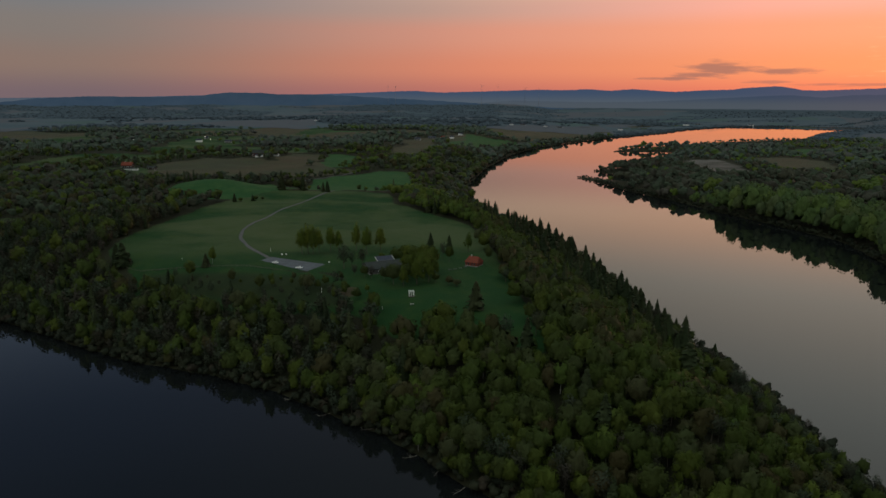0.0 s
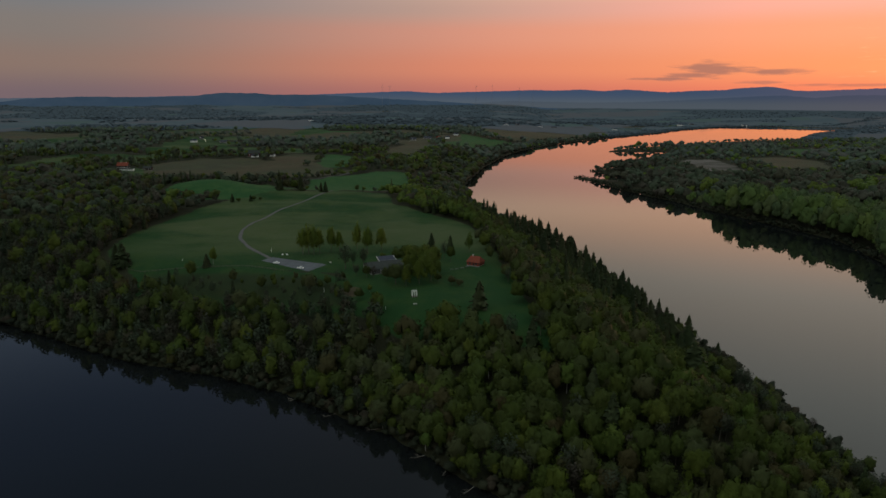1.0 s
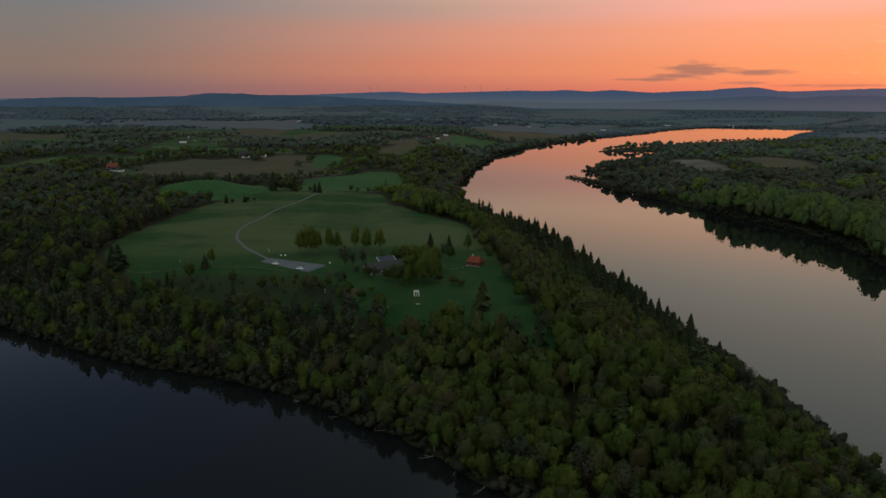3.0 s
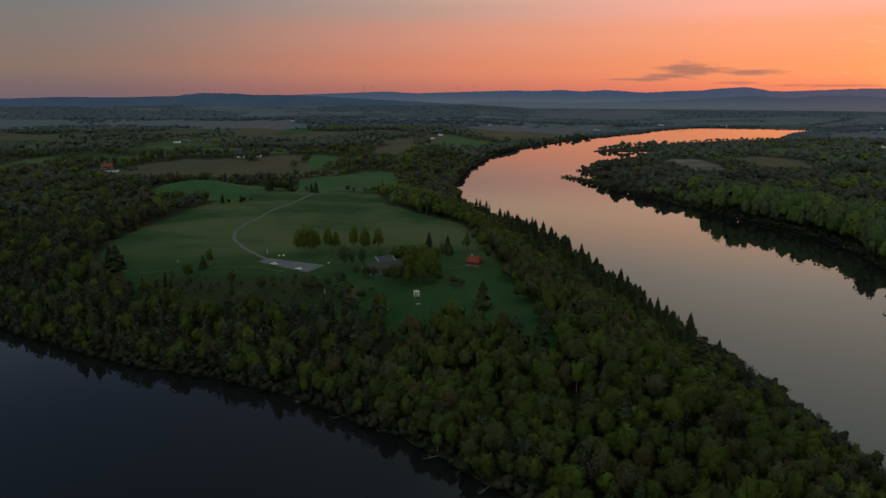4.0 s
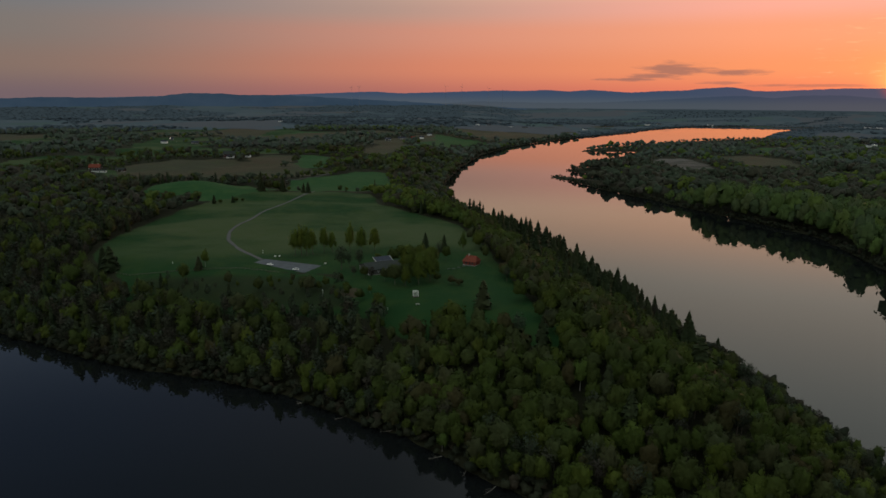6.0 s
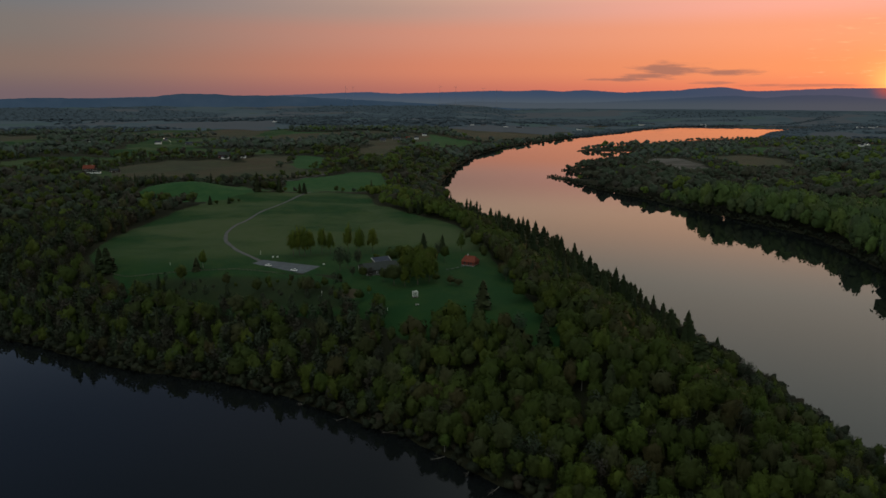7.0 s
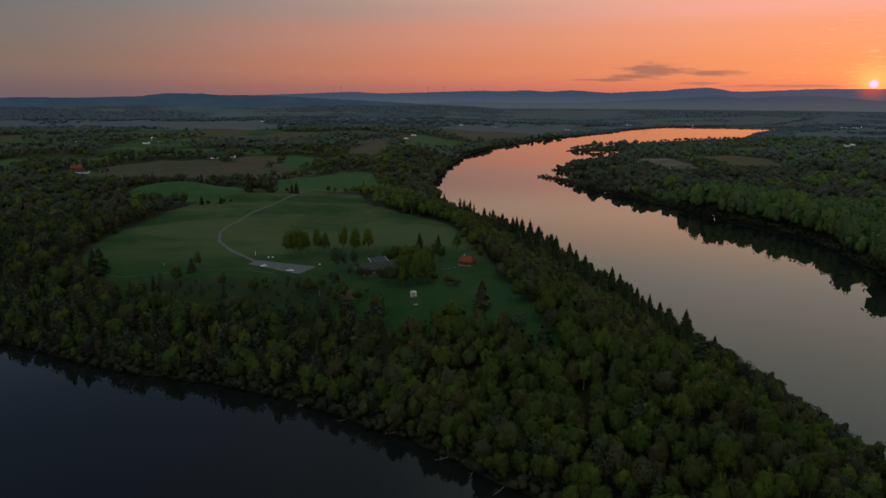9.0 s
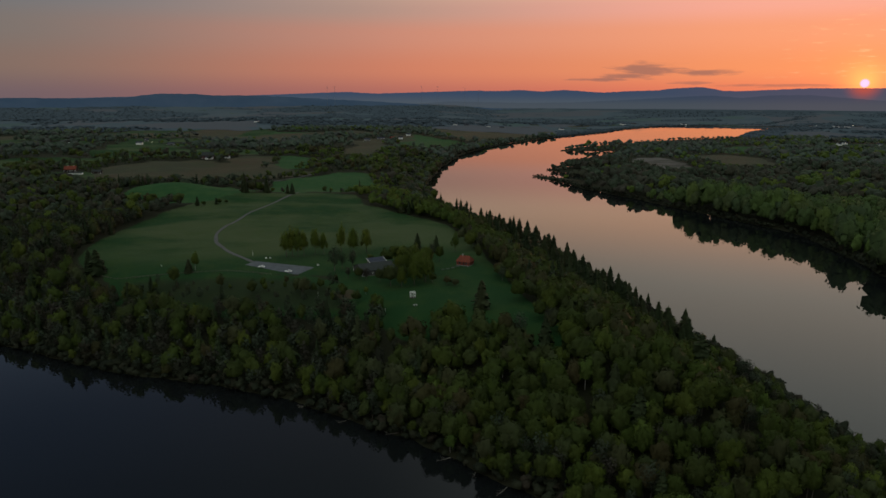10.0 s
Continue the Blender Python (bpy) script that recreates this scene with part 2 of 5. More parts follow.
def ground_material():
    """Meadow grass, ploughed soil, young crop and forest floor, each on its own plots."""
    mat, k, b, _ = material("ground_cover")
    pos = k.n("ShaderNodeNewGeometry").outputs["Position"]

    def plot(name):
        node = k.n("ShaderNodeAttribute")
        node.attribute_name = name
        return node.outputs["Fac"]

    sep = k.n("ShaderNodeSeparateXYZ", i0=pos).outputs
    n1, n2, n3 = k.noise(pos, 0.012, 5, 0.6), k.noise(pos, 0.08, 4), k.noise(pos, 0.9, 4)
    # brown patches, and bands of light across the meadow put into the grass colour
    drawn = k.n("ShaderNodeVectorMath", i0=pos, i1=(0.0055, 0.017, 0.01))
    drawn.operation = "MULTIPLY"
    light_bands = k.noise(drawn.outputs[0], 1.0, 4, 0.55)
    grass = k.mix(k.m("MULTIPLY", k.step(k.m("ADD", k.m("MULTIPLY", n1, 0.5), k.m("MULTIPLY", light_bands, 0.5)), 0.43, 0.58), k.step(sep[1], 430.0, 520.0)), (0.010, 0.036, 0.010), (0.047, 0.064, 0.027))
    grass = k.mix(k.m("MULTIPLY", k.step(n2, 0.4, 0.7), 0.4), grass, (0.032, 0.054, 0.013))
    crop = k.mix(k.step(n2, 0.35, 0.7), (0.018, 0.056, 0.018), (0.030, 0.068, 0.022))
    soil = k.mix(k.step(n1, 0.35, 0.65), (0.056, 0.043, 0.028), (0.042, 0.043, 0.028))
    soil = k.mix(k.m("MULTIPLY", k.step(n2, 0.4, 0.7), 0.5), soil, (0.050, 0.056, 0.026))
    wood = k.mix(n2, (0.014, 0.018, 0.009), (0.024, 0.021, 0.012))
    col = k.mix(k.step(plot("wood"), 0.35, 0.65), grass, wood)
    col = k.mix(k.step(plot("crop"), 0.35, 0.65), col, crop)
    col = k.mix(k.step(plot("soil"), 0.35, 0.65), col, soil)
    # mist lying over one field, put into the ground colour as pale patches
    mist_tone = k.mix(k.step(n1, 0.36, 0.64), (0.046, 0.042, 0.036), (0.098, 0.090, 0.084))
    col = k.mix(k.step(plot("pale"), 0.35, 0.65), col, mist_tone)
    fine = k.m("ADD", 0.8, k.m("MULTIPLY", n3, 0.4))
    col = k.mix(1.0, col, k.n("ShaderNodeCombineXYZ", i0=fine, i1=fine, i2=fine).outputs[0], "MULTIPLY")
    set_in(k, b, Base_Color=col, Roughness=0.95)
    b.inputs["Specular IOR Level"].default_value = 0.1
    bump(k, b, k.m("ADD", n3, k.noise(pos, 4.0, 2)), 0.5, 0.4)
    return mat


def haze_material(name, low, high, wood=None):
    """Far hills and plain: the blue-green distance haze is put into the base colour."""
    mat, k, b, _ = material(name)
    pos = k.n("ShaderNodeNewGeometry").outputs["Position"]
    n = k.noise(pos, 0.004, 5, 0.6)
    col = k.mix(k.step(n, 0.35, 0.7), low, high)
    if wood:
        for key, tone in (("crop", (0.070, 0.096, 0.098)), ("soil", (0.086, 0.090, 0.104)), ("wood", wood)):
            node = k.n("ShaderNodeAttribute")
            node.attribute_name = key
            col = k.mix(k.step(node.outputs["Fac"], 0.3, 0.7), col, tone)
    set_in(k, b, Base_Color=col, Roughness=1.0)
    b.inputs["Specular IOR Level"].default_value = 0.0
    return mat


WATER = water_material()
GROUND = ground_material()
GRAVEL = plain("gravel", (0.086, 0.086, 0.085), (0.060, 0.059, 0.058), 0.4, 0.95, relief=0.5)
ASPHALT = plain("worn_asphalt", (0.090, 0.097, 0.112), (0.064, 0.069, 0.080), 0.25, 0.9, relief=0.3)

# ---- the lie of the land ----
SOUTH_SHORE = [(-4900, 1100), (-2000, 700), (-1000, 560), (-600, 500), (-420, 435), (-312, 386), (-263, 364), (-216, 341), (-178, 329), (-143, 319),
               (-110, 304), (-78, 287), (-53, 271), (-34, 254), (-12, 233), (30, 200), (90, 145), (150, 95)]
TIP = [(182, 78), (190, 110)]
NORTH_SHORE = [(152, 180), (137, 262), (127, 330), (110, 400), (92, 470), (80, 540), (62, 620), (38, 700), (4, 770), (-28, 850), (-52, 960), (-72, 1080),
               (-66, 1190), (-50, 1400), (-8, 1690), (68, 1950), (163, 2150), (329, 2440), (459, 2610), (594, 2800), (734, 3060), (900, 3270), (1046, 3400), (1250, 3460),
               (1560, 3500), (1950, 3860), (2700, 4100), (4900, 4800)]
EAST_SHORE = [(4900, -900), (1500, -400), (800, -100), (520, 100), (390, 300), (335, 430), (318, 540), (327, 618), (336, 714), (310, 785), (273, 865),
              (229, 970), (178, 1075), (155, 1150), (133, 1198), (113, 1239), (126, 1262), (151, 1236), (178, 1214), (200, 1200), (216, 1286), (196, 1302), (176, 1309),
              (158, 1362), (172, 1386), (216, 1432), (257, 1475), (314, 1588), (385, 1745), (418, 1860), (336, 1845), (252, 1820), (270, 1880), (329, 1975), (485, 2130), (590, 2230), (690, 2290), (780, 2330), (873, 2380), (1000, 2520), (1204, 2900),
              (1429, 3160), (1640, 3420), (2400, 3900), (4900, 4650)]
BACK_SHORE = [(4900, -1700), (1500, -1100), (700, -700), (300, -400), (0, -250), (-600, -150), (-1500, 0), (-4900, 300)]
LAND = {"main": SOUTH_SHORE + TIP + NORTH_SHORE + [(4900, 9000), (-4900, 9000)],
        "east": EAST_SHORE + [(9000, 4600), (9000, -900)],
        "back": BACK_SHORE + [(-4900, -9000), (4900, -9000)]}
PONDS = [(625, 2120, 46, 22), (500, 2050, 34, 16)]
PLOTS = {
    "meadow": [(-298, 473), (-258, 440), (-193, 441), (-111, 431), (-98, 410), (-82, 367), (-61, 345), (-51, 338), (-40, 341), (-22, 337), (-4, 331), (7, 320), (19, 311), (25, 330),
               (11, 380), (-4, 466), (-13, 522), (-34, 612), (-124, 726), (-144, 807), (-227, 806), (-294, 778), (-322, 702), (-325, 621), (-311, 505)],
    "rough": [(-268, 447), (-126, 429), (-98, 410), (-82, 367), (-96, 370), (-132, 377), (-169, 383), (-212, 396), (-244, 414)],
    "crop_hump": [(-398, 752), (-408, 838), (-319, 884), (-268, 845), (-266, 795), (-300, 738), (-340, 737)],
    "meadow_far": [(-1764, 2238), (-1208, 2522), (-1330, 2800), (-2060, 2560)],
    "soil_west": [(-575, 1034), (-590, 1119), (-525, 1160), (-472, 1183), (-404, 1151), (-307, 1079), (-249, 1069), (-244, 1016), (-301, 961), (-378, 933), (-449, 926), (-523, 936)],
    "crop_mid": [(-364, 1331), (-300, 1301), (-260, 1105), (-294, 1081), (-323, 1140)],
    "soil_strip": [(-413, 1164), (-422, 1271), (-366, 1317), (-328, 1148), (-299, 1084), (-405, 1155)],
    "crop_dell": [(-270, 930), (-235, 997), (-203, 1049), (-157, 1037), (-128, 867), (-214, 801), (-260, 830)],
    "meadow_west": [(-835, 1073), (-819, 1105), (-829, 1241), (-759, 1291), (-629, 1235), (-625, 1132), (-698, 1146), (-743, 1138), (-738, 1056), (-700, 930), (-735, 930)],
    "meadow_farm": [(-826, 1606), (-780, 1657), (-680, 1616), (-550, 1302), (-615, 1293), (-726, 1390)],
    "soil_upper": [(-733, 1875), (-532, 2141), (-305, 2309), (-292, 2062), (-450, 1795), (-660, 1712)],
    "soil_mid": [(-258, 1478), (-237, 1648), (-184, 1679), (-178, 1416), (-178, 1273), (-221, 1247)],
    "crop_far": [(-160, 1613), (-164, 1928), (-132, 2030), (-53, 1888), (60, 2015), (24, 1915), (-70, 1640)],
    "soil_far": [(-97, 2020), (-25, 2823), (394, 3400), (378, 2634), (131, 2160), (10, 1990)],
    "pale_mist": [(342, 1440), (386, 1550), (445, 1560), (448, 1420), (430, 1300), (400, 1230), (372, 1260), (352, 1340)],
    "soil_east": [(534, 1597), (611, 1620), (654, 1542), (634, 1413), (564, 1273), (515, 1286), (491, 1361)],
    "crop_east": [(680, 1825), (757, 1923), (830, 1904), (750, 1719), (683, 1671), (637, 1704)],
    "soil_path": [(-103, 398), (-94, 399), (-89, 392), (-97, 390)],
    "meadow_small": [(-480, 594), (-424, 604), (-384, 553), (-442, 546)],
    "meadow_farmyard": [(-640, 1050), (-560, 1055), (-490, 925), (-570, 905)],
    "meadow_belt": [(-640, 1300), (-480, 1290), (-400, 1330), (-420, 1480), (-600, 1440)],
    "meadow_yard": [(1000, 1850), (1190, 1830), (1240, 1980), (1040, 2020)],
    "meadow_common": [(-783, 1432), (-563, 1517), (-460, 1229), (-650, 1225)],
    "meadow_upper": [(-874, 1794), (-659, 1877), (-625, 1732), (-784, 1632)],
    "soil_north": [(-1152, 2879), (-905, 3137), (-739, 2561), (-951, 2427)],
}


FAR_HOUSES = [(-760, 1619, 10, 14, "white"), (-786, 1717, 30, 10, "grey"), (-678, 1602, 0, 16, "grey"), (-938, 1647, 0, 12, "white"), (-164, 1850, 5, 11, "white"), (-185, 1840, 50, 14, "red"),
              (-215, 1835, -5, 20, "grey"), (-153, 2008, 20, 12, "white"), (-240, 1735, 0, 14, "grey"), (-11, 2858, 0, 16, "white"), (35, 2896, 0, 20, "grey"), (130, 2960, 0, 18, "white"),
              (192, 3014, 0, 24, "grey"), (433, 2915, 20, 18, "white"), (831, 3492, 0, 26, "white"), (892, 3522, 0, 22, "grey"), (1134, 3492, 0, 26, "white"), (-852, 2955, 0, 18, "white"),
              (-573, 2495, 0, 16, "white"), (1053, 1947, 20, 14, "white"), (1086, 1978, -10, 12, "white"), (1153, 1926, 0, 14, "white"), (1697, 3140, 0, 24, "white"), (1715, 3082, 0, 20, "white"),
              (1786, 3120, 0, 26, "grey"), (1628, 3226, 10, 18, "grey")]


def signed(x, y, poly):
    """Distance to the edge of a plot, positive inside."""
    p = np.asarray(poly, float)
    a, b = p, np.roll(p, -1, 0)
    best = np.full(x.shape, 1e12)
    inside = np.zeros(x.shape, bool)
    for (ax, ay), (bx, by) in zip(a, b):
        dx, dy = bx - ax, by - ay
        t = np.clip(((x - ax) * dx + (y - ay) * dy) / (dx * dx + dy * dy + 1e-9), 0, 1)
        best = np.minimum(best, (x - ax - t * dx) ** 2 + (y - ay - t * dy) ** 2)
        if ay != by:
            inside ^= ((ay > y) != (by > y)) & (x < (bx - ax) * (y - ay) / (by - ay) + ax)
    return np.where(inside, 1, -1) * np.sqrt(best)


LATTICE = np.random.RandomState(5).rand(256, 256)


def vnoise(x, y):
    """Smooth value noise, 0..1, one cell a unit."""
    xi, yi = np.floor(x).astype(int), np.floor(y).astype(int)
    u, v = x - xi, y - yi
    u, v = u * u * (3 - 2 * u), v * v * (3 - 2 * v)
    g = lambda i, j: LATTICE[(xi + i) % 256, (yi + j) % 256]
    return (g(0, 0) * (1 - u) + g(1, 0) * u) * (1 - v) + (g(0, 1) * (1 - u) + g(1, 1) * u) * v


def fbm(x, y, octaves=4):
    total, amp, norm = 0, 1.0, 0.0
    for _ in range(octaves):
        total = total + amp * vnoise(x, y)
        norm += amp
        x, y, amp = x * 2.03 + 17.1, y * 2.03 + 5.7, amp * 0.5
    return total / norm


def smooth(t):
    t = np.clip(t, 0, 1)
    return t * t * (3 - 2 * t)


def shore(x, y):
    """Distances into the main land, the east land and the back land."""
    wob = (fbm(x / 14, y / 14, 3) - 0.5) * 7
    d = [signed(x, y, LAND[k]) + wob for k in ("main", "east", "back")]
    for cx, cy, rx, ry in PONDS:
        d[1] = np.minimum(d[1], (np.hypot((x - cx) / rx, (y - cy) / ry) - 1) * ry)
    return d


def height(x, y, d=None):
    x, y = np.asarray(x, float), np.asarray(y, float)
    dm, de, db = d or shore(x, y)
    r = np.hypot(x, y)
    top = 28 - 15 * smooth((x + 150) / 400) * smooth((y - 1300) / 600) - 10.5 * smooth((x - 50) / 300) * smooth((y - 2100) / 500)
    main = top * smooth(dm / 105)
    und = smooth((dm - 90) / 120)
    main = main + und * (((fbm(x / 170, y / 170, 3) - 0.5) * 9 + (fbm(x / 62 + 4, y / 62, 2) - 0.5) * 7) * smooth((y - 490) / 90) + (fbm(x / 420 + 9, y / 420, 2) - 0.5) * 12 * smooth((r - 800) / 500) * (1 - smooth((x - 50) / 300) * smooth((y - 2100) / 500)))
    main = main + 12 * np.exp(-(((x + 345) / 75) ** 2 + ((y - 800) / 38) ** 2)) - 5 * np.exp(-(((x + 215) / 160) ** 2 + ((y - 880) / 50) ** 2))
    main = main + 0.6 * smooth(dm / 6)
    east = 6.5 * smooth(de / 70) + 0.5 * smooth(de / 5) + smooth((de - 80) / 200) * (fbm(x / 200, y / 200, 3) - 0.4) * 8
    back = 20 * smooth(db / 120)
    z = np.where(dm > 0, main, np.where(de > 0, east, np.where(db > 0, back, -5 * smooth(np.minimum.reduce([-dm, -de, -db]) / 18))))
    z = np.maximum(z, np.where(r > 3600, 5 * smooth((r - 3620) / 420) - 0.2, -9))
    far = smooth((r - 3750) / 1150)
    return z + np.where(z > 0.3, far * 52 * np.clip(z / 4, 0, 1), 0)


def plots(x, y):
    """How much each kind of open ground covers a place, and the wood."""
    x, y = np.asarray(x, float), np.asarray(y, float)
    r = np.hypot(x, y)
    wob = (fbm(x / 22 + 3, y / 22, 3) - 0.5) * (7 + 9 * smooth((r - 500) / 500))
    kind = {"pale": np.zeros(x.shape), "soil": np.zeros(x.shape), "crop": np.zeros(x.shape), "open": np.zeros(x.shape)}
    for name, poly in PLOTS.items():
        m = smooth((signed(x, y, poly) + wob) / 6 + 0.5)
        kind["open"] = np.maximum(kind["open"], m)
        key = name.split("_")[0]
        if key in ("soil", "crop", "pale"):
            kind[key] = np.maximum(kind[key], m)
    # beyond: a patchwork of fields and woods drawn out across the valley
    far = smooth((r - 1650) / 250) * (1 - kind["open"])
    belt = fbm(x / 420 + 31, y / 260 + 8, 5) + (fbm(x / 130 + 3, y / 90 + 6, 2) - 0.5) * 0.3 * smooth((r - 2300) / 400)
    field = smooth((0.47 - belt) / 0.03) * far
    bank = np.where(y > 1000, np.maximum(signed(x, y, LAND["main"]) - 55, signed(x, y, LAND["east"]) - 150), 99)
    field = field * np.where(r > 3560, 1, smooth(bank / 20))
    for hx, hy, _, size, _ in FAR_HOUSES:
        field = np.maximum(field, smooth(2 - np.hypot(x - hx, (y - hy + 25) * 0.6) / 30))
    which = vnoise(x / 260 + 77, y / 330 + 2)
    kind["open"] = np.maximum(kind["open"], field)
    kind["soil"] = np.maximum(kind["soil"], field * smooth((which - 0.56) / 0.04))
    kind["crop"] = np.maximum(kind["crop"], field * smooth((0.26 - which) / 0.04))
    return kind


def mesh_of(name, verts, faces, mats, attributes=(), smooth_faces=False, normals=None):
    """A mesh from arrays: verts (n, 3), faces (m, k)."""
    verts, faces = np.asarray(verts, np.float32), np.asarray(faces, np.int32)
    me = bpy.data.meshes.new(name)
    k = faces.shape[1]
    me.vertices.add(len(verts))
    me.vertices.foreach_set("co", verts.ravel())
    me.loops.add(faces.size)
    me.loops.foreach_set("vertex_index", faces.ravel())
    me.polygons.add(len(faces))
    me.polygons.foreach_set("loop_start", np.arange(0, faces.size, k, dtype=np.int32))
    me.polygons.foreach_set("use_smooth", np.full(len(faces), smooth_faces))
    for key, values in attributes:
        me.attributes.new(key, "FLOAT", "POINT").data.foreach_set("value", np.asarray(values, np.float32))
    for m in mats:
        me.materials.append(m)
    me.update(calc_edges=True)
    if normals is not None:
        me.normals_split_custom_set_from_vertices(normals)
    return me


def build_ground():
    fine = np.radians(np.arange(-45, 45.01, 0.33))
    rest = np.radians(np.arange(52, 309, 6.0))
    ang = np.concatenate([fine, rest])
    rad = np.concatenate([[20, 60, 100, 140], np.geomspace(170, 4905, 310)])
    A, R = np.meshgrid(ang, rad)
    x, y = R * np.sin(A), R * np.cos(A)
    d = shore(x.ravel(), y.ravel())
    z = height(x.ravel(), y.ravel(), d)
    k = plots(x.ravel(), y.ravel())
    verts = np.column_stack([x.ravel(), y.ravel(), z])
    verts = np.vstack([verts, [[0, 0, -5]]])
    n, m = len(rad), len(ang)
    i, j = np.meshgrid(np.arange(n - 1), np.arange(m), indexing="ij")
    j2 = (j + 1) % m
    quads = np.column_stack([(i * m + j).ravel(), (i * m + j2).ravel(), ((i + 1) * m + j2).ravel(), ((i + 1) * m + j).ravel()])[:, ::-1]
    jj = np.arange(m)
    hub = np.column_stack([np.full(m, n * m), (jj + 1) % m, jj, jj])
    pad = lambda v: np.append(v, 0)
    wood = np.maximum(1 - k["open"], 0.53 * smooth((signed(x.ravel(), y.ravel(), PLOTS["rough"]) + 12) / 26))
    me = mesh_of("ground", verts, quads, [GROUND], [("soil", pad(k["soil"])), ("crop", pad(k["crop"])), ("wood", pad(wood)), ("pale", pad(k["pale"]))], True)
    return tagged(new("ground", me), "dark evening meadows, fields and forest floor along a river", "ground", kind="structure")


ground = build_ground()


def build_water():
    a = np.radians(np.arange(0, 360, 5.0))
    verts = np.vstack([[[0, 0, 0]], np.column_stack([4900 * np.sin(a), 4900 * np.cos(a), 0 * a])])
    n = len(a)
    k = np.arange(n)
    faces = np.column_stack([np.zeros(n, int), 1 + (k + 1) % n, 1 + k])
    return tagged(new("water", mesh_of("water", verts, faces, [WATER])), "still river water mirroring the sunset sky", "river", kind="structure")


build_water()

# far hills: bearing in degrees east of north, rise of the skyline in degrees
SKYLINES = [
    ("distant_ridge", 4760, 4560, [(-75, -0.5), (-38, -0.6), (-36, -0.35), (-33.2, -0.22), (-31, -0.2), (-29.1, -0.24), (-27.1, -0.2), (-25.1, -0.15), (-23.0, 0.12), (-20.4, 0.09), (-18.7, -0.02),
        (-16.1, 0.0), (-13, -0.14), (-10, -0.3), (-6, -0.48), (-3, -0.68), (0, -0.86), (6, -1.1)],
        haze_material("hazed_wooded_hill", (0.052, 0.082, 0.135), (0.066, 0.096, 0.150)), "wooded ridge closing the valley, blue distance haze put into its colour"),
]


def build_hills():
    for name, r_top, r_foot, line, mat, label in SKYLINES:
        line = np.array(line)
        a = np.arange(-75, 6.01, 0.12)
        e = np.interp(a, line[:, 0], line[:, 1]) + (fbm(a * 2.2, a * 0 + r_top, 4) - 0.5) * 0.09 + (fbm(a * 9, a * 0 + r_foot, 2) - 0.5) * 0.025
        rows = []
        for s in np.linspace(0, 1, 7):
            rr = r_foot + (r_top - r_foot) * s
            top = 143 + r_top * np.tan(np.radians(e))
            z = 42 + (top - 42) * s ** 0.8 + (fbm(a * 3, a * 0 + s * 4, 3) - 0.5) * 14 * s * (1 - s) * 4
            rows.append(np.column_stack([rr * np.sin(np.radians(a)), rr * np.cos(np.radians(a)), z]))
        n, m = len(rows), len(a)
        i, j = np.meshgrid(np.arange(n - 1), np.arange(m - 1), indexing="ij")
        faces = np.column_stack([(i * m + j).ravel(), (i * m + j + 1).ravel(), ((i + 1) * m + j + 1).ravel(), ((i + 1) * m + j).ravel()])
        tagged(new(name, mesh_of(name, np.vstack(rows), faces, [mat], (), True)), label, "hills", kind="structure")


build_hills()


# woods and fields of the far plain, with the haze in their base colour
HAZED_WOOD = haze_material("hazed_wood", (0.048, 0.063, 0.078), (0.058, 0.074, 0.088))
HAZED_FIELD = haze_material("hazed_field", (0.066, 0.088, 0.106), (0.084, 0.100, 0.116), (0.058, 0.075, 0.093))


def build_plain():
    """The far plain below the hills, the evening haze put into its colours."""
    ang, rad = np.radians(np.arange(-50, 50.01, 0.25)), np.geomspace(2500, 4890, 110)
    A, R = np.meshgrid(ang, rad)
    x, y = (R * np.sin(A)).ravel(), (R * np.cos(A)).ravel()
    z = height(x, y)
    n, m = len(rad), len(ang)
    i, j = np.meshgrid(np.arange(n - 1), np.arange(m - 1), indexing="ij")
    f = np.column_stack([(i * m + j).ravel(), (i * m + j + 1).ravel(), ((i + 1) * m + j + 1).ravel(), ((i + 1) * m + j).ravel()])[:, ::-1]
    f = f[z[f].min(axis=1) > 0.6]
    k = plots(x, y)
    tagged(new("distant_plain", mesh_of("distant_plain", np.column_stack([x, y, z + 0.8]), f, [HAZED_FIELD], [("wood", 1 - k["open"]), ("soil", k["soil"]), ("crop", k["crop"])], True)), "grey fields of the far plain, haze put into their colour", "plain", kind="structure")


build_plain()


def zat(x, y):
    return float(height(np.array([x]), np.array([y]))[0])


# ---- trees: shapes ----
RNG = np.random.RandomState(11)


def sprays(centres, outward, size, rng, flat=0.55):
    """Small bent leaf sprays as quads, facing roughly outward."""
    n = len(centres)
    nrm = outward + rng.normal(0, flat, (n, 3))
    nrm /= np.linalg.norm(nrm, axis=1)[:, None] + 1e-9
    nrm *= np.where((nrm * outward).sum(1) < 0, -1, 1)[:, None]
    t = np.cross(nrm, rng.normal(0, 1, (n, 3)))
    t /= np.linalg.norm(t, axis=1)[:, None] + 1e-9
    b = np.cross(nrm, t)
    s = (size * rng.uniform(0.6, 1.3, n))[:, None]
    q = np.stack([centres - t * s * 0.5, centres - b * s * 0.42 + nrm * s * 0.1, centres + t * s * 0.5 - nrm * s * 0.1, centres + b * s * 0.42 + nrm * s * 0.12], 1)
    # rounded shading: each spray is lit as part of its lobe
    soft = outward + np.array([0, 0, 0.15]) + 0.25 * (nrm - outward)
    soft /= np.linalg.norm(soft, axis=1)[:, None] + 1e-9
    return np.hstack([q.reshape(-1, 3), np.repeat(soft, 4, 0)])


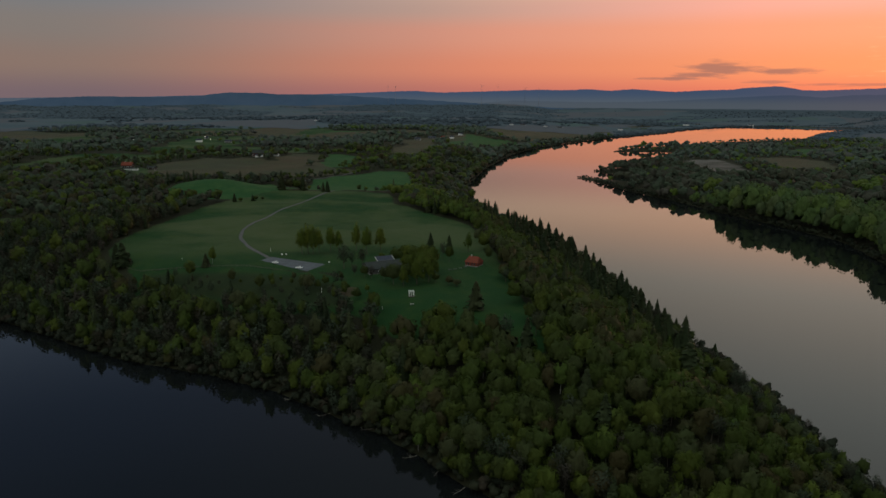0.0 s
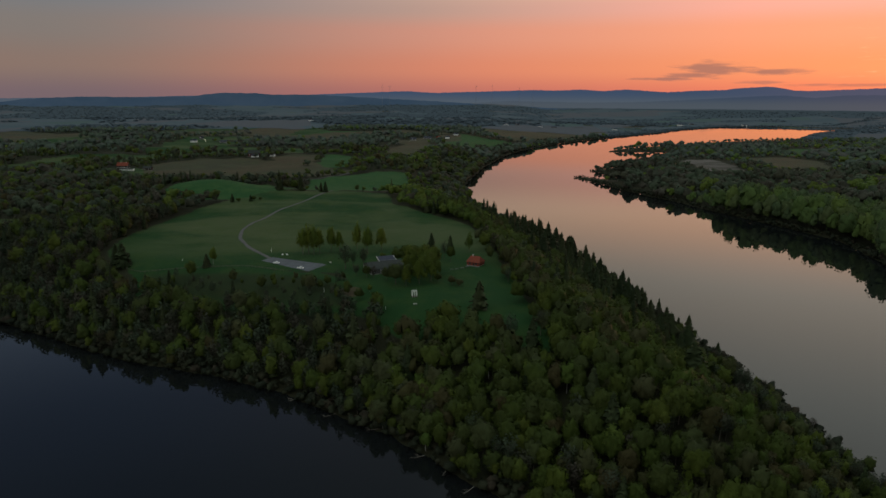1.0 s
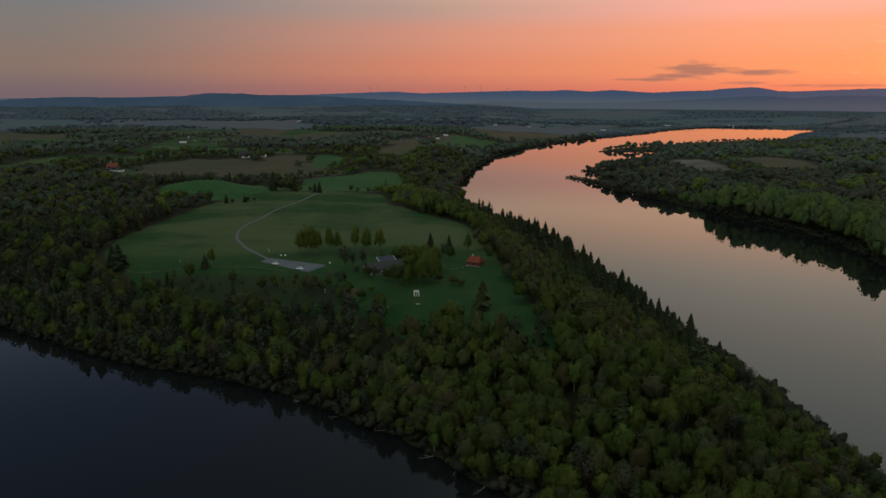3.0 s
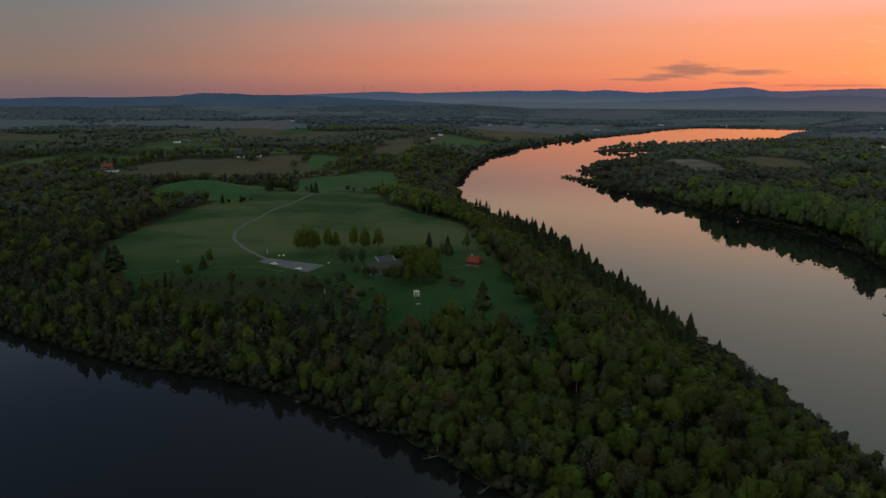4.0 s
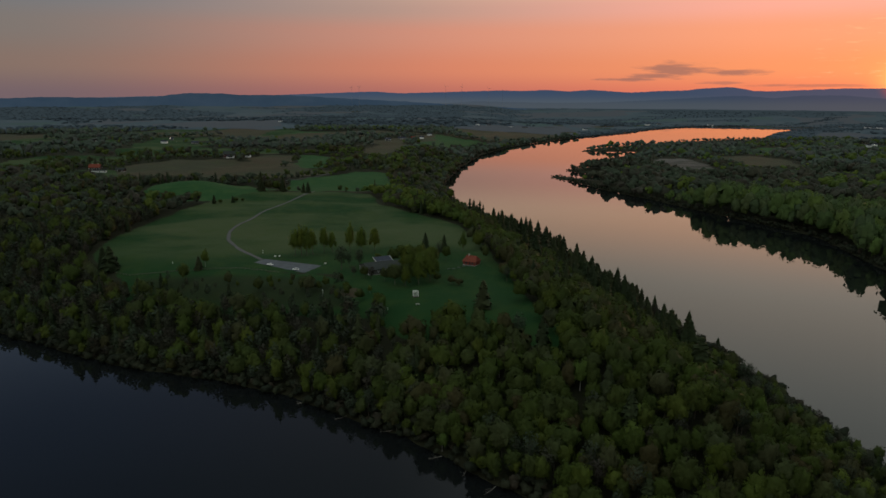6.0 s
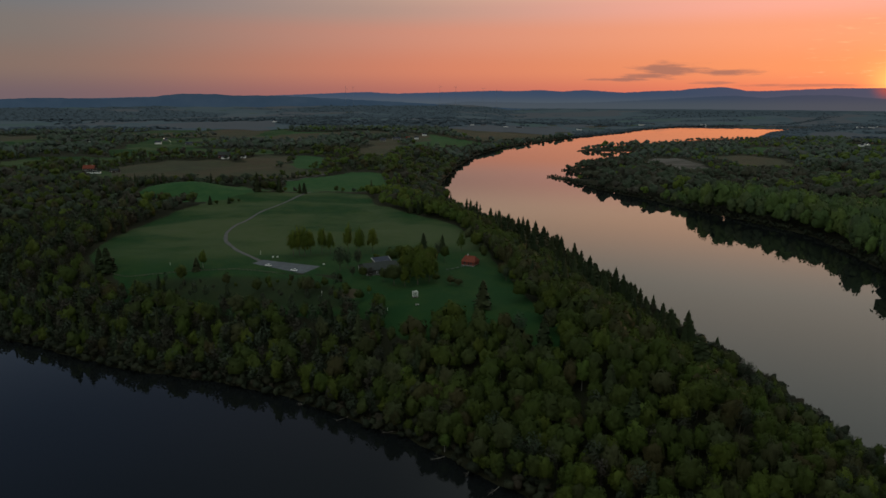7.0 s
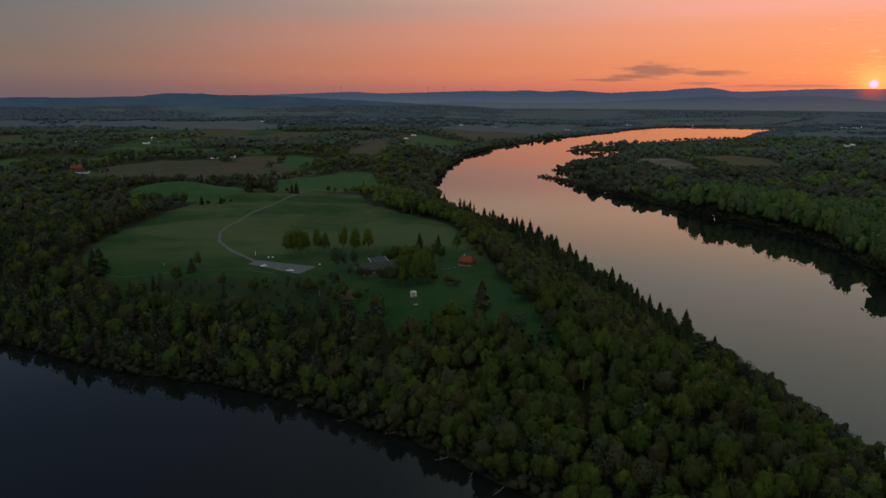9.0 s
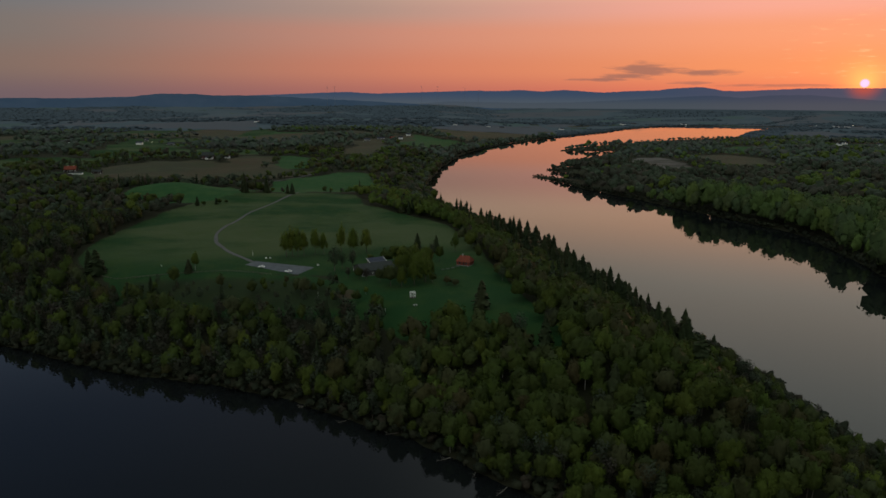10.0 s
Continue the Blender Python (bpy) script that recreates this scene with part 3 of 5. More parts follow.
def cushion(n):
    """A rounded block of 6 n n quads about the origin, radius 1."""
    out = []
    t = np.linspace(-1, 1, n + 1)
    for ax in range(3):
        for sg in (-1, 1):
            for i in range(n):
                for j in range(n):
                    for u, v in ((t[i], t[j]), (t[i + 1], t[j]), (t[i + 1], t[j + 1]), (t[i], t[j + 1])):
                        p = np.zeros(3)
                        p[ax], p[(ax + 1) % 3], p[(ax + 2) % 3] = sg, u, v
                        out.append(p / np.linalg.norm(p))
    return np.array(out)


CUSHION = {1: cushion(1), 2: cushion(2)}


def broad_crown(n, size, rng, tall=1.0, lobes=11, core=1, heartwood=0.9, low=0.30, loose=0.0):
    """A crown of unit height 1 standing on z = 0: a full rounded dome of overlapping lobes of leaf sprays."""
    half = (0.97 - low) / 2
    mid = np.array([0, 0, low + half])
    rim = 0.30 if low > 0.15 else 0.26
    size_l = 0.150 * math.sqrt(15 / lobes) * (1.0 if lobes > 6 else 0.86)
    c = []
    for i in range(lobes):
        s = -0.62 + 1.55 * (i + 0.5) / lobes
        ring, ang = math.sqrt(max(0.03, 1 - s * s)) if s > 0 else 1 - 0.12 * s * s, i * 2.4 + rng.uniform(-0.4, 0.4)
        out = rng.uniform(0.40, 0.92) * (1 + loose * rng.uniform(-0.35, 0.25))
        ring *= 1 - 0.45 * loose * max(0.0, s + 0.2)
        c.append((ring * math.cos(ang) * rim * out, ring * math.sin(ang) * rim * out, mid[2] + s * half * out * 0.92, size_l * rng.uniform(0.62, 1.2)))
    c = np.array(c)
    w = c[:, 3] ** 2
    pick = rng.choice(lobes, n, p=w / w.sum())
    away_l = (c[pick, :3] - mid) / np.array([rim, rim, half])
    away_l /= np.linalg.norm(away_l, axis=1)[:, None] + 1e-9
    v = rng.normal(0, 0.75, (n, 3)) + 0.8 * away_l + np.array([0, 0, 0.25])
    v /= np.linalg.norm(v, axis=1)[:, None]
    shell = rng.uniform(0.80 - 0.1 * loose, 1.12 + 0.4 * loose, n)[:, None] * c[pick, 3][:, None]
    p = c[pick, :3] + v * shell * np.array([1, 1, tall])

    def turned(q, own, share):
        h = (q - mid + np.array([0, 0, 0.08])) / np.array([rim, rim, half])
        h /= np.linalg.norm(h, axis=1)[:, None] + 1e-9
        m = own * share + h * (1 - share) + np.array([0, 0, 0.12])
        return m / np.linalg.norm(m, axis=1)[:, None]

    leafy = sprays(p, turned(p, v, 0.42), size, rng, 0.4)
    # dense twigs: the heart of the crown and of each lobe
    b = CUSHION[2 if lobes > 1 else 1].copy()
    b[:, :2] *= np.where(b[:, 2:] < 0, 0.94 / np.sqrt(np.maximum(0.22, 1 - b[:, 2:] ** 2)), 1.0)
    q = b * np.array([rim, rim, half]) * (0.72 - 0.26 * loose) * (1 + 0.13 * np.sin(b[:, :1] * 7 + b[:, 1:2] * 6 + b[:, 2:] * 5 + lobes)) + mid
    inner = [np.hstack([q, turned(q, b, 0.3)])]
    for cx, cy, cz, cr in c:
        b = CUSHION[core] @ np.array(Euler((rng.uniform(0, 3), rng.uniform(0, 3), rng.uniform(0, 3))).to_matrix()).T
        q = b * cr * heartwood * np.array([1, 1, tall]) * (1 + 0.10 * np.sin(b[:, :1] * 5 + b[:, 1:2] * 4 + cz * 40)) + (cx, cy, cz)
        inner.append(np.hstack([q, turned(q, b, 0.42)]))
    return np.vstack([leafy] + inner)


def spruce_crown(levels, arms, rng, width=0.22):
    """Ragged drooping whorls on a tapering column, unit height."""
    quads = []
    lean = rng.uniform(0.58, 0.82)
    for i in range(levels):
        u = (i + rng.uniform(-0.3, 0.3)) / (levels - 1)
        u = min(max(u, 0.0), 1.0)
        z = 0.07 + 0.92 * u
        reach = width * (1 - u) ** lean * rng.uniform(0.72, 1.15) * (0.8 + 0.2 * min(1, u / 0.15)) + 0.012
        for k in range(arms):
            if rng.rand() < 0.1:
                continue
            a = 2 * math.pi * (k + rng.uniform(-0.35, 0.35)) / arms + i * 0.9
            rr = reach * rng.uniform(0.62, 1.18)
            d = np.array([math.cos(a), math.sin(a), 0])
            s = np.array([-math.sin(a), math.cos(a), 0])
            droop = rr * rng.uniform(0.35, 0.75)
            wd = rr * 0.42 + 0.010
            o, t = np.array([0, 0, z]), np.array([0, 0, z - droop]) + d * rr
            at = np.array([0, 0, z - droop * 0.45]) + d * rr * 0.55
            quads += [o, at + s * wd, t, at - s * wd]
            hang = np.array([0, 0, -0.028 - 0.30 * rr * rng.uniform(0.4, 1)])
            quads += [at - d * rr * 0.3, at + hang, t + hang * 0.4, t]
    # close inner boughs
    for j in range(4):
        u0, u1 = j / 4, (j + 1) / 4
        for k in range(6):
            a0, a1 = k * 1.0472 + j, (k + 1) * 1.0472 + j
            r0, r1 = 0.62 * width * (1 - u0) ** 0.85, 0.42 * width * (1 - u1) ** 0.85 + 0.002
            quads += [np.array([math.cos(a) * r, math.sin(a) * r, 0.06 + 0.9 * u]) for a, r, u in ((a0, r0, u0), (a1, r0, u0), (a1, r1, u1), (a0, r1, u1))]
    q = np.array(quads)
    n = q * np.array([1, 1, 0]) + 1e-6
    n = n / np.linalg.norm(n, axis=1)[:, None] + np.array([0, 0, 0.55])
    return np.hstack([q, n / np.linalg.norm(n, axis=1)[:, None]])


def bare_crown(n, size, rng, twig=44):
    """Thin upright branches with buds."""
    quads = []
    for i in range(twig):
        a, zz = rng.uniform(0, 6.28), rng.uniform(0.25, 0.7)
        d = np.array([math.cos(a) * 0.5, math.sin(a) * 0.5, 1.0 + rng.uniform(-0.3, 0.5)])
        d /= np.linalg.norm(d)
        o = np.array([0, 0, zz]) + np.array([math.cos(a), math.sin(a), 0]) * rng.uniform(0, 0.1)
        ln = rng.uniform(0.18, 0.34) * (1.25 - zz)
        s = np.cross(d, [0.3, 0.2, 1])
        s = s / np.linalg.norm(s) * 0.006
        e = o + d * ln
        quads += [o - s, o + s, e + s * 0.3, e - s * 0.3]
    v = rng.normal(0, 1, (n, 3))
    v /= np.linalg.norm(v, axis=1)[:, None]
    p = np.array([0, 0, 0.62]) + v * rng.uniform(0.4, 1.05, n)[:, None] * np.array([0.24, 0.24, 0.36])
    twigs = np.array(quads)
    return np.vstack([np.hstack([twigs, np.tile([0.3, 0.2, 0.93], (len(twigs), 1))]), sprays(p, v, size, rng, 0.8)])


def facing(pts):
    """Turn each quad so that its front agrees with its shading."""
    q = pts.reshape(-1, 4, 6)
    g = np.cross(q[:, 2, :3] - q[:, 0, :3], q[:, 3, :3] - q[:, 1, :3])
    wrong = (g * q[:, :, 3:].mean(1)).sum(1) < 0
    q[wrong] = q[wrong][:, ::-1]
    return q.reshape(-1, 6)


def crown_mesh(name, pts, mat):
    pts = facing(pts)
    return mesh_of(name, pts[:, :3], np.arange(len(pts)).reshape(-1, 4), [mat], (), True, pts[:, 3:])


def tube(path, radii, sides=6):
    """A tapered limb along a path; quads."""
    path = np.array(path, float)
    rings = []
    for i, (p, r) in enumerate(zip(path, radii)):
        d = path[min(i + 1, len(path) - 1)] - path[max(i - 1, 0)]
        d /= np.linalg.norm(d)
        s = np.cross(d, [0.31, 0.87, 0.2])
        s /= np.linalg.norm(s)
        t = np.cross(d, s)
        a = np.arange(sides) * 2 * math.pi / sides
        rings.append(p + r * (np.cos(a)[:, None] * s + np.sin(a)[:, None] * t))
    v = np.vstack(rings)
    f = []
    for i in range(len(path) - 1):
        for j in range(sides):
            f.append((i * sides + j, i * sides + (j + 1) % sides, (i + 1) * sides + (j + 1) % sides, (i + 1) * sides + j))
    return v, np.array(f)


def trunk_mesh(name, mat, rng, limbs=6, straight=False):
    vs, fs, n = [], [], 0
    bend = 0.0 if straight else 0.02
    main = [(0, 0, -0.05), (bend, 0, 0.3), (-bend, bend, 0.6), (0, bend, 0.95 if straight else 0.8)]
    limbs_list = [(main, (0.017, 0.013, 0.009, 0.002))]
    for i in range(limbs):
        a, z = i * 2.4 + rng.uniform(-0.3, 0.3), 0.28 + 0.4 * i / limbs
        e = 0.2 * rng.uniform(0.7, 1.1)
        limbs_list.append(([(0, 0, z), (math.cos(a) * e * 0.5, math.sin(a) * e * 0.5, z + 0.1), (math.cos(a) * e, math.sin(a) * e, z + 0.2)], (0.008, 0.005, 0.0015)))
    for p, r in limbs_list:
        v, f = tube(p, r, 5)
        vs.append(v)
        fs.append(f + n)
        n += len(v)
    return mesh_of(name, np.vstack(vs), np.vstack(fs), [mat], (), True)


BROAD = [crown_mesh("crown", broad_crown(540, 0.048, np.random.RandomState(20 + i), 1.1 + 0.12 * (i % 3), 17 + i % 7, 1, 0.80, 0.16), LEAF) for i in range(8)]
BRIGHT = [crown_mesh("crown", broad_crown(640, 0.046, np.random.RandomState(40 + i), 1.2, 16, 1, 0.80, 0.16), LEAF_BRIGHT) for i in range(4)]
ROW = [crown_mesh("crown", broad_crown(1200, 0.040, np.random.RandomState(90 + i), 1.3, 34, 1, 0.70, 0.06, 1.0), LEAF_ROW) for i in range(6)]
BARE = [crown_mesh("crown", bare_crown(340, 0.052, np.random.RandomState(50 + i)), LEAF_BUD) for i in range(4)]
SPRUCE = [crown_mesh("crown", spruce_crown(30, 9, np.random.RandomState(60 + i), 0.20 + 0.02 * (i % 3)), NEEDLE) for i in range(5)]
TRUNK = [trunk_mesh("trunk", BARK, np.random.RandomState(70 + i)) for i in range(3)]
TRUNK_PALE = [trunk_mesh("trunk", BIRCH, np.random.RandomState(75 + i)) for i in range(2)]
TRUNK_STRAIGHT = trunk_mesh("trunk", BARK, np.random.RandomState(80), 0, True)

KINDS = {
    "broad": (BROAD, TRUNK, "deciduous_tree", "leafy green deciduous tree in the riverside wood", "tree"),
    "bright": (BRIGHT, TRUNK_PALE, "birch_tree", "birch with fresh yellow-green spring leaves", "tree"),
    "bare": (BARE, TRUNK, "budding_tree", "thin grey budding tree, branches still half bare", "tree"),
    "row": (ROW, TRUNK, "deciduous_tree", "tall yellow-green tree, leafy almost to the ground", "tree"),
    "spruce": (SPRUCE, [TRUNK_STRAIGHT], "spruce_tree", "dark pointed spruce with drooping branches", "tree"),
}


def plant(kind, x, y, tall, rng, wide=1.0, label="", group=""):
    crowns, trunks, name, text, cat = KINDS[kind]
    top = new(name)
    top.empty_display_size = 0.5
    tagged(top, label or text, cat, group or {"spruce": "spruces", "bare": "budding trees", "bright": "birches"}.get(kind, "wood on the point"))
    w = tall * wide
    top.location = (x, y, zat(x, y) - 0.1)
    top.rotation_euler = (0, 0, rng.uniform(0, 6.28))
    top.scale = (w, w, tall)
    for nm, me in (("trunk", trunks[rng.randint(len(trunks))]), ("crown", crowns[rng.randint(len(crowns))])):
        ob = new(nm, me)
        ob.parent = top
    return top


def stuff(name, label, mat, templates, places, category="trees", lift=0.0):
    """One mesh of many trees: places rows of x, y, z, height, width factor, turn, tint, template."""
    vs, tints, ns = [], [], []
    templates = [facing(t) for t in templates]
    for x, y, z, h, w, turn, tint, ti in places:
        t = templates[int(ti) % len(templates)]
        c, s = math.cos(turn) * h * w, math.sin(turn) * h * w
        vs.append(np.column_stack([x + c * t[:, 0] - s * t[:, 1], y + s * t[:, 0] + c * t[:, 1], z + h * t[:, 2]]))
        tints.append(np.full(len(t), tint))
        c, s = math.cos(turn), math.sin(turn)
        ns.append(np.column_stack([c * t[:, 3] - s * t[:, 4], s * t[:, 3] + c * t[:, 4], t[:, 5] + lift]))
    v = np.vstack(vs)
    me = mesh_of(name, v, np.arange(len(v)).reshape(-1, 4), [mat], [("tint", np.concatenate(tints))], True, np.vstack(ns) / np.linalg.norm(np.vstack(ns), axis=1)[:, None])
    return tagged(new(name, me), label, category, kind="stuff")


def scatter(x0, x1, y0, y1, step, rng):
    gx, gy = np.meshgrid(np.arange(x0, x1, step), np.arange(y0, y1, step))
    gx, gy = gx.ravel() + rng.uniform(-0.6, 0.6, gx.size) * step, gy.ravel() + rng.uniform(-0.6, 0.6, gx.size) * step
    return gx, gy


def seen_wedge(x, y, spare=4):
    a = np.degrees(np.arctan2(x, y))
    return (a > -41 - spare) & (a < 35 + spare)


# ---- woods ----


def wood_near():
    """The wood on the point and the slopes: nearest trees one by one, the rest as one mass."""
    rng = np.random.RandomState(101)
    x, y = scatter(-420, 180, 180, 720, 6.1, rng)
    keep = seen_wedge(x, y, 3) & (np.hypot(x, y) < 720)
    x, y = x[keep], y[keep]
    d = shore(x, y)
    k = plots(x, y)
    rough = signed(x, y, PLOTS["rough"])
    edge = signed(x, y, PLOTS["meadow"])
    keep = (d[0] > 0.8) & ((k["open"] < 0.35) | (rough > 0) & (rng.rand(len(x)) < 0.72) | (edge > 0) & (edge < 9) & (y < 540) & (x > -80) & (rng.rand(len(x)) < 0.22))
    keep &= ~((x > -195) & (x < -105) & (y > 414) & (y < 480)) & ~((edge > -15) & (x < -190) & (y < 470))
    x, y, dm, small = x[keep], y[keep], d[0][keep], (rough > 0)[keep]
    z = height(x, y)
    d_north = np.abs(signed(x, y, NORTH_SHORE))
    d_south = np.abs(signed(x, y, SOUTH_SHORE))
    mix = fbm(x / 55, y / 55, 2)
    r = rng.rand(len(x))
    kind = np.full(len(x), "broad", dtype=object)
    kind[(r > 0.88) & (dm > 8)] = "bare"
    kind[(r < 0.05) & (dm > 12)] = "spruce"
    kind[(kind == "spruce") & (y < 345) & (x > 40)] = "broad"
    kind[(d_north < 38) & (y > 360) & (r < 0.15)] = "spruce"
    kind[(d_north < 66) & (d_north > 10) & (y > 430) & (y < 720) & (r < 0.44 * smooth((fbm(x / 30 + 7, y / 30, 2) - 0.40) / 0.2))] = "spruce"
    kind[(d_north < 24) & (y < 520) & (r > 0.4)] = "bare"
    kind[(x < -60) & (d_south < 80) & (r > 0.42)] = "bare"
    kind[(x < -200) & (r < 0.10)] = "spruce"
    kind[(x < -230) & (r > 0.35)] = "bare"
    kind[(kind == "broad") & (mix > 0.56) & (r > 0.8)] = "bright"
    kind[(x < 5) & (x > -160) & (y > 570) & (d_north > 55) & (r > 0.35)] = "bright"
    single = (y < 345) & (x > -70) | (d_north < 34) & (y < 640)
    count = {}
    rest = {"broad": [], "bright": [], "bare": [], "spruce": []}
    order = np.argsort(np.hypot(x, y))
    for i in order:
        kd = kind[i]
        tall = {"broad": 7.5 + 10.5 * rng.rand() ** 0.8, "bright": rng.uniform(8, 16), "bare": rng.uniform(9, 17), "spruce": 14 + 11 * rng.rand() ** 1.8}[kd]
        if kd == "spruce" and y[i] > 440 and x[i] > -60:
            tall *= 1.05
        tall *= (0.78 + 0.22 * min(1, dm[i] / 12) if d_south[i] < 40 else (0.62 + 0.38 * min(1, dm[i] / 14)) * (0.78 if y[i] < 430 and d_north[i] < 55 and kd != "spruce" else 0.80 if y[i] > 430 and d_north[i] < 70 and x[i] > -40 and kd != "spruce" else 1)) * (rng.uniform(0.25, 0.75) if small[i] else 1)
        wide = rng.uniform(0.66, 1.08) if kd in ("broad", "bright") else rng.uniform(0.8, 1.1) if kd == "bare" else rng.uniform(1.0, 1.35)
        if single[i] and count.get(kd, 0) < 290:
            count[kd] = count.get(kd, 0) + 1
            plant(kd, x[i], y[i], tall, rng, wide)
        else:
            rest[kd].append((x[i], y[i], z[i] - 0.1, tall, wide, rng.uniform(0, 6.28), rng.rand(), rng.randint(6)))
    rs = np.random.RandomState
    lo = {"broad": [broad_crown(130, 0.080, rs(200 + i), 1.2, 9 + i % 3, 1, 0.84, 0.16) for i in range(6)], "bright": [broad_crown(150, 0.078, rs(210 + i), 1.2, 9, 1, 0.84, 0.16) for i in range(3)],
          "bare": [bare_crown(112, 0.092, rs(220 + i), 10) for i in range(4)], "spruce": [spruce_crown(15, 7, rs(230 + i), 0.2) for i in range(4)]}
    text = {"broad": ("deciduous_wood", "dense green deciduous wood covering the slopes", LEAF), "bright": ("birch_wood", "fresh yellow-green birches among the wood", LEAF_BRIGHT),
            "bare": ("budding_wood", "grey-brown half-bare trees along the shore", LEAF_BUD), "spruce": ("spruce_wood", "dark spruces scattered in the wood", NEEDLE)}
    for kd, rows in rest.items():
        if rows:
            stuff(text[kd][0], text[kd][1], text[kd][2], lo[kd], rows)


def wood_far():
    """Woods of the middle distance and the plain, as masses."""
    rs = np.random.RandomState
    rng = rs(303)
    bank_b = [broad_crown(70, 0.085, rs(300 + i), 1.0, 9, 1, 0.88, 0.12) for i in range(5)]
    mid_b = [broad_crown(26, 0.12, rs(305 + i), 1.0, 6, 1, 0.9, 0.22) for i in range(5)]
    mid_s = [spruce_crown(9, 5, rs(310 + i), 0.2) for i in range(4)]
    low_b = [broad_crown(6, 0.16, rs(315 + i), 1.0, 4, 1, 0.9, 0.2) for i in range(5)]
    low_s = [spruce_crown(6, 4, rs(318 + i), 0.2) for i in range(4)]
    far_b = [broad_crown(1, 0.2, rs(320 + i), 1.0, 2, 1, 0.9, 0.15) for i in range(5)]
    dim_b = [broad_crown(1, 0.2, rs(340 + i), 1.0, 1, 1, 0.9, 0.1) * np.array([2.6, 1.6, 1.0, 1, 1, 1]) for i in range(5)]
    far_s = [spruce_crown(4, 4, rs(330 + i), 0.2) for i in range(3)]
    for name, r0, r1, step, tb, ts in (("middle", 560, 1000, 10.6, mid_b, mid_s), ("beyond", 1000, 1500, 11.8, low_b, low_s), ("plain", 1500, 2500, 17.5, far_b, far_s), ("horizon", 2500, 4650, 28.0, dim_b, far_s)):
        x, y = scatter(-r1 * 0.75, r1 * 0.66, r0 * 0.6, r1, step, rng)
        r = np.hypot(x, y)
        keep = (r > r0) & (r < r1) & seen_wedge(x, y, 2)
        x, y = x[keep], y[keep]
        d = shore(x, y)
        inside = np.where(r[keep] > 3660, 99, np.maximum(d[0], d[1]))
        k = plots(x, y)
        near_taken = (np.hypot(x, y) < 720) & (x > -420) & (x < 180) & (y < 720) & (d[0] > 0)
        keep = (inside > np.where((d[1] > 0) & (y > 2200), 22, 3)) & ((k["open"] < 0.4) | (inside < 26) & (y > 1000) & (d[0] > 0)) & ~near_taken
        gaps = fbm(x / 60 + 5, y / 60, 3)
        keep &= (gaps > 0.33) | (np.hypot(x, y) < 1000)
        x, y, dd, east = x[keep], y[keep], inside[keep], d[1][keep] > 0
        z = height(x, y)
        mix = fbm(x / 110 + 40, y / 110, 3)
        low = np.maximum.reduce([signed(x, y, PLOTS[q]) for q in ("soil_west", "crop_mid", "crop_dell", "pale_mist", "soil_east", "meadow_farm", "soil_mid")])
        con = (mix < 0.44) & (rng.rand(len(x)) < (0.18 if name == "plain" else 0.45)) | (rng.rand(len(x)) < 0.05)
        con &= ~(east & ((y < 1200) | (dd < 60))) & (name != "horizon")
        rows = {"b": [], "s": [], "y": [], "e": [], "g": [], "h": []}
        for i in range(len(x)):
            big = 1.0 + (1.45 if east[i] and y[i] < 900 and dd[i] < 50 else 0.62 if east[i] and y[i] < 930 and dd[i] < 110 else 0.25 if east[i] and y[i] < 1200 and dd[i] < 110 else 0.15 if east[i] and y[i] < 1500 else 0)
            if low[i] > -34:
                big *= 0.66
            grow = {"middle": 1.0, "beyond": 1.1, "plain": 1.3, "horizon": 1.3}[name]
            if east[i] and y[i] > 1150:
                big *= 0.4 + 0.6 * min(1.0, dd[i] / 40)
            if east[i] and x[i] < 210 and 1180 < y[i] < 1325:
                big = 0.28
            if east[i] and y[i] > 1950 and dd[i] < 170:
                big *= 0.6
            if name == "horizon":
                big *= 0.6 if east[i] else 0.32 if 0 < dd[i] < 260 else 0.65
            if con[i]:
                rows["s"].append((x[i], y[i], z[i], min(1.0, big) * (10 + 9 * rng.rand() ** 1.6) * (1 if name != "horizon" else 1.1), 1.1 * grow, rng.uniform(0, 6.28), rng.rand(), rng.randint(6)))
            else:
                key = "e" if name == "middle" and east[i] and dd[i] < 170 else "g" if not east[i] and name in ("middle", "beyond") and rng.rand() < (0.65 if x[i] < -260 and y[i] < 1000 else 0.3) else "y" if rng.rand() < (0.3 if east[i] else 0.12) and mix[i] > 0.5 or not east[i] and -460 < x[i] < -150 and 980 < y[i] < 1500 and rng.rand() < 0.3 or not east[i] and -165 < x[i] < -20 and y[i] < 1000 and dd[i] > 60 and rng.rand() < 0.55 else "h" if east[i] and not name == "horizon" else "b"
                rows[key].append((x[i], y[i], z[i] - 0.5, (8.5 + 8.5 * rng.rand() ** 1.3 if name == "middle" else 8 + 11 * rng.rand()) * big, rng.uniform(0.8, 1.25) * grow * (0.74 if key == "e" else 1.0), rng.uniform(0, 6.28), rng.rand(), rng.randint(6)))
        # plain woods (b, h) and horizon woods: haze put into their colours
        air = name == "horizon"
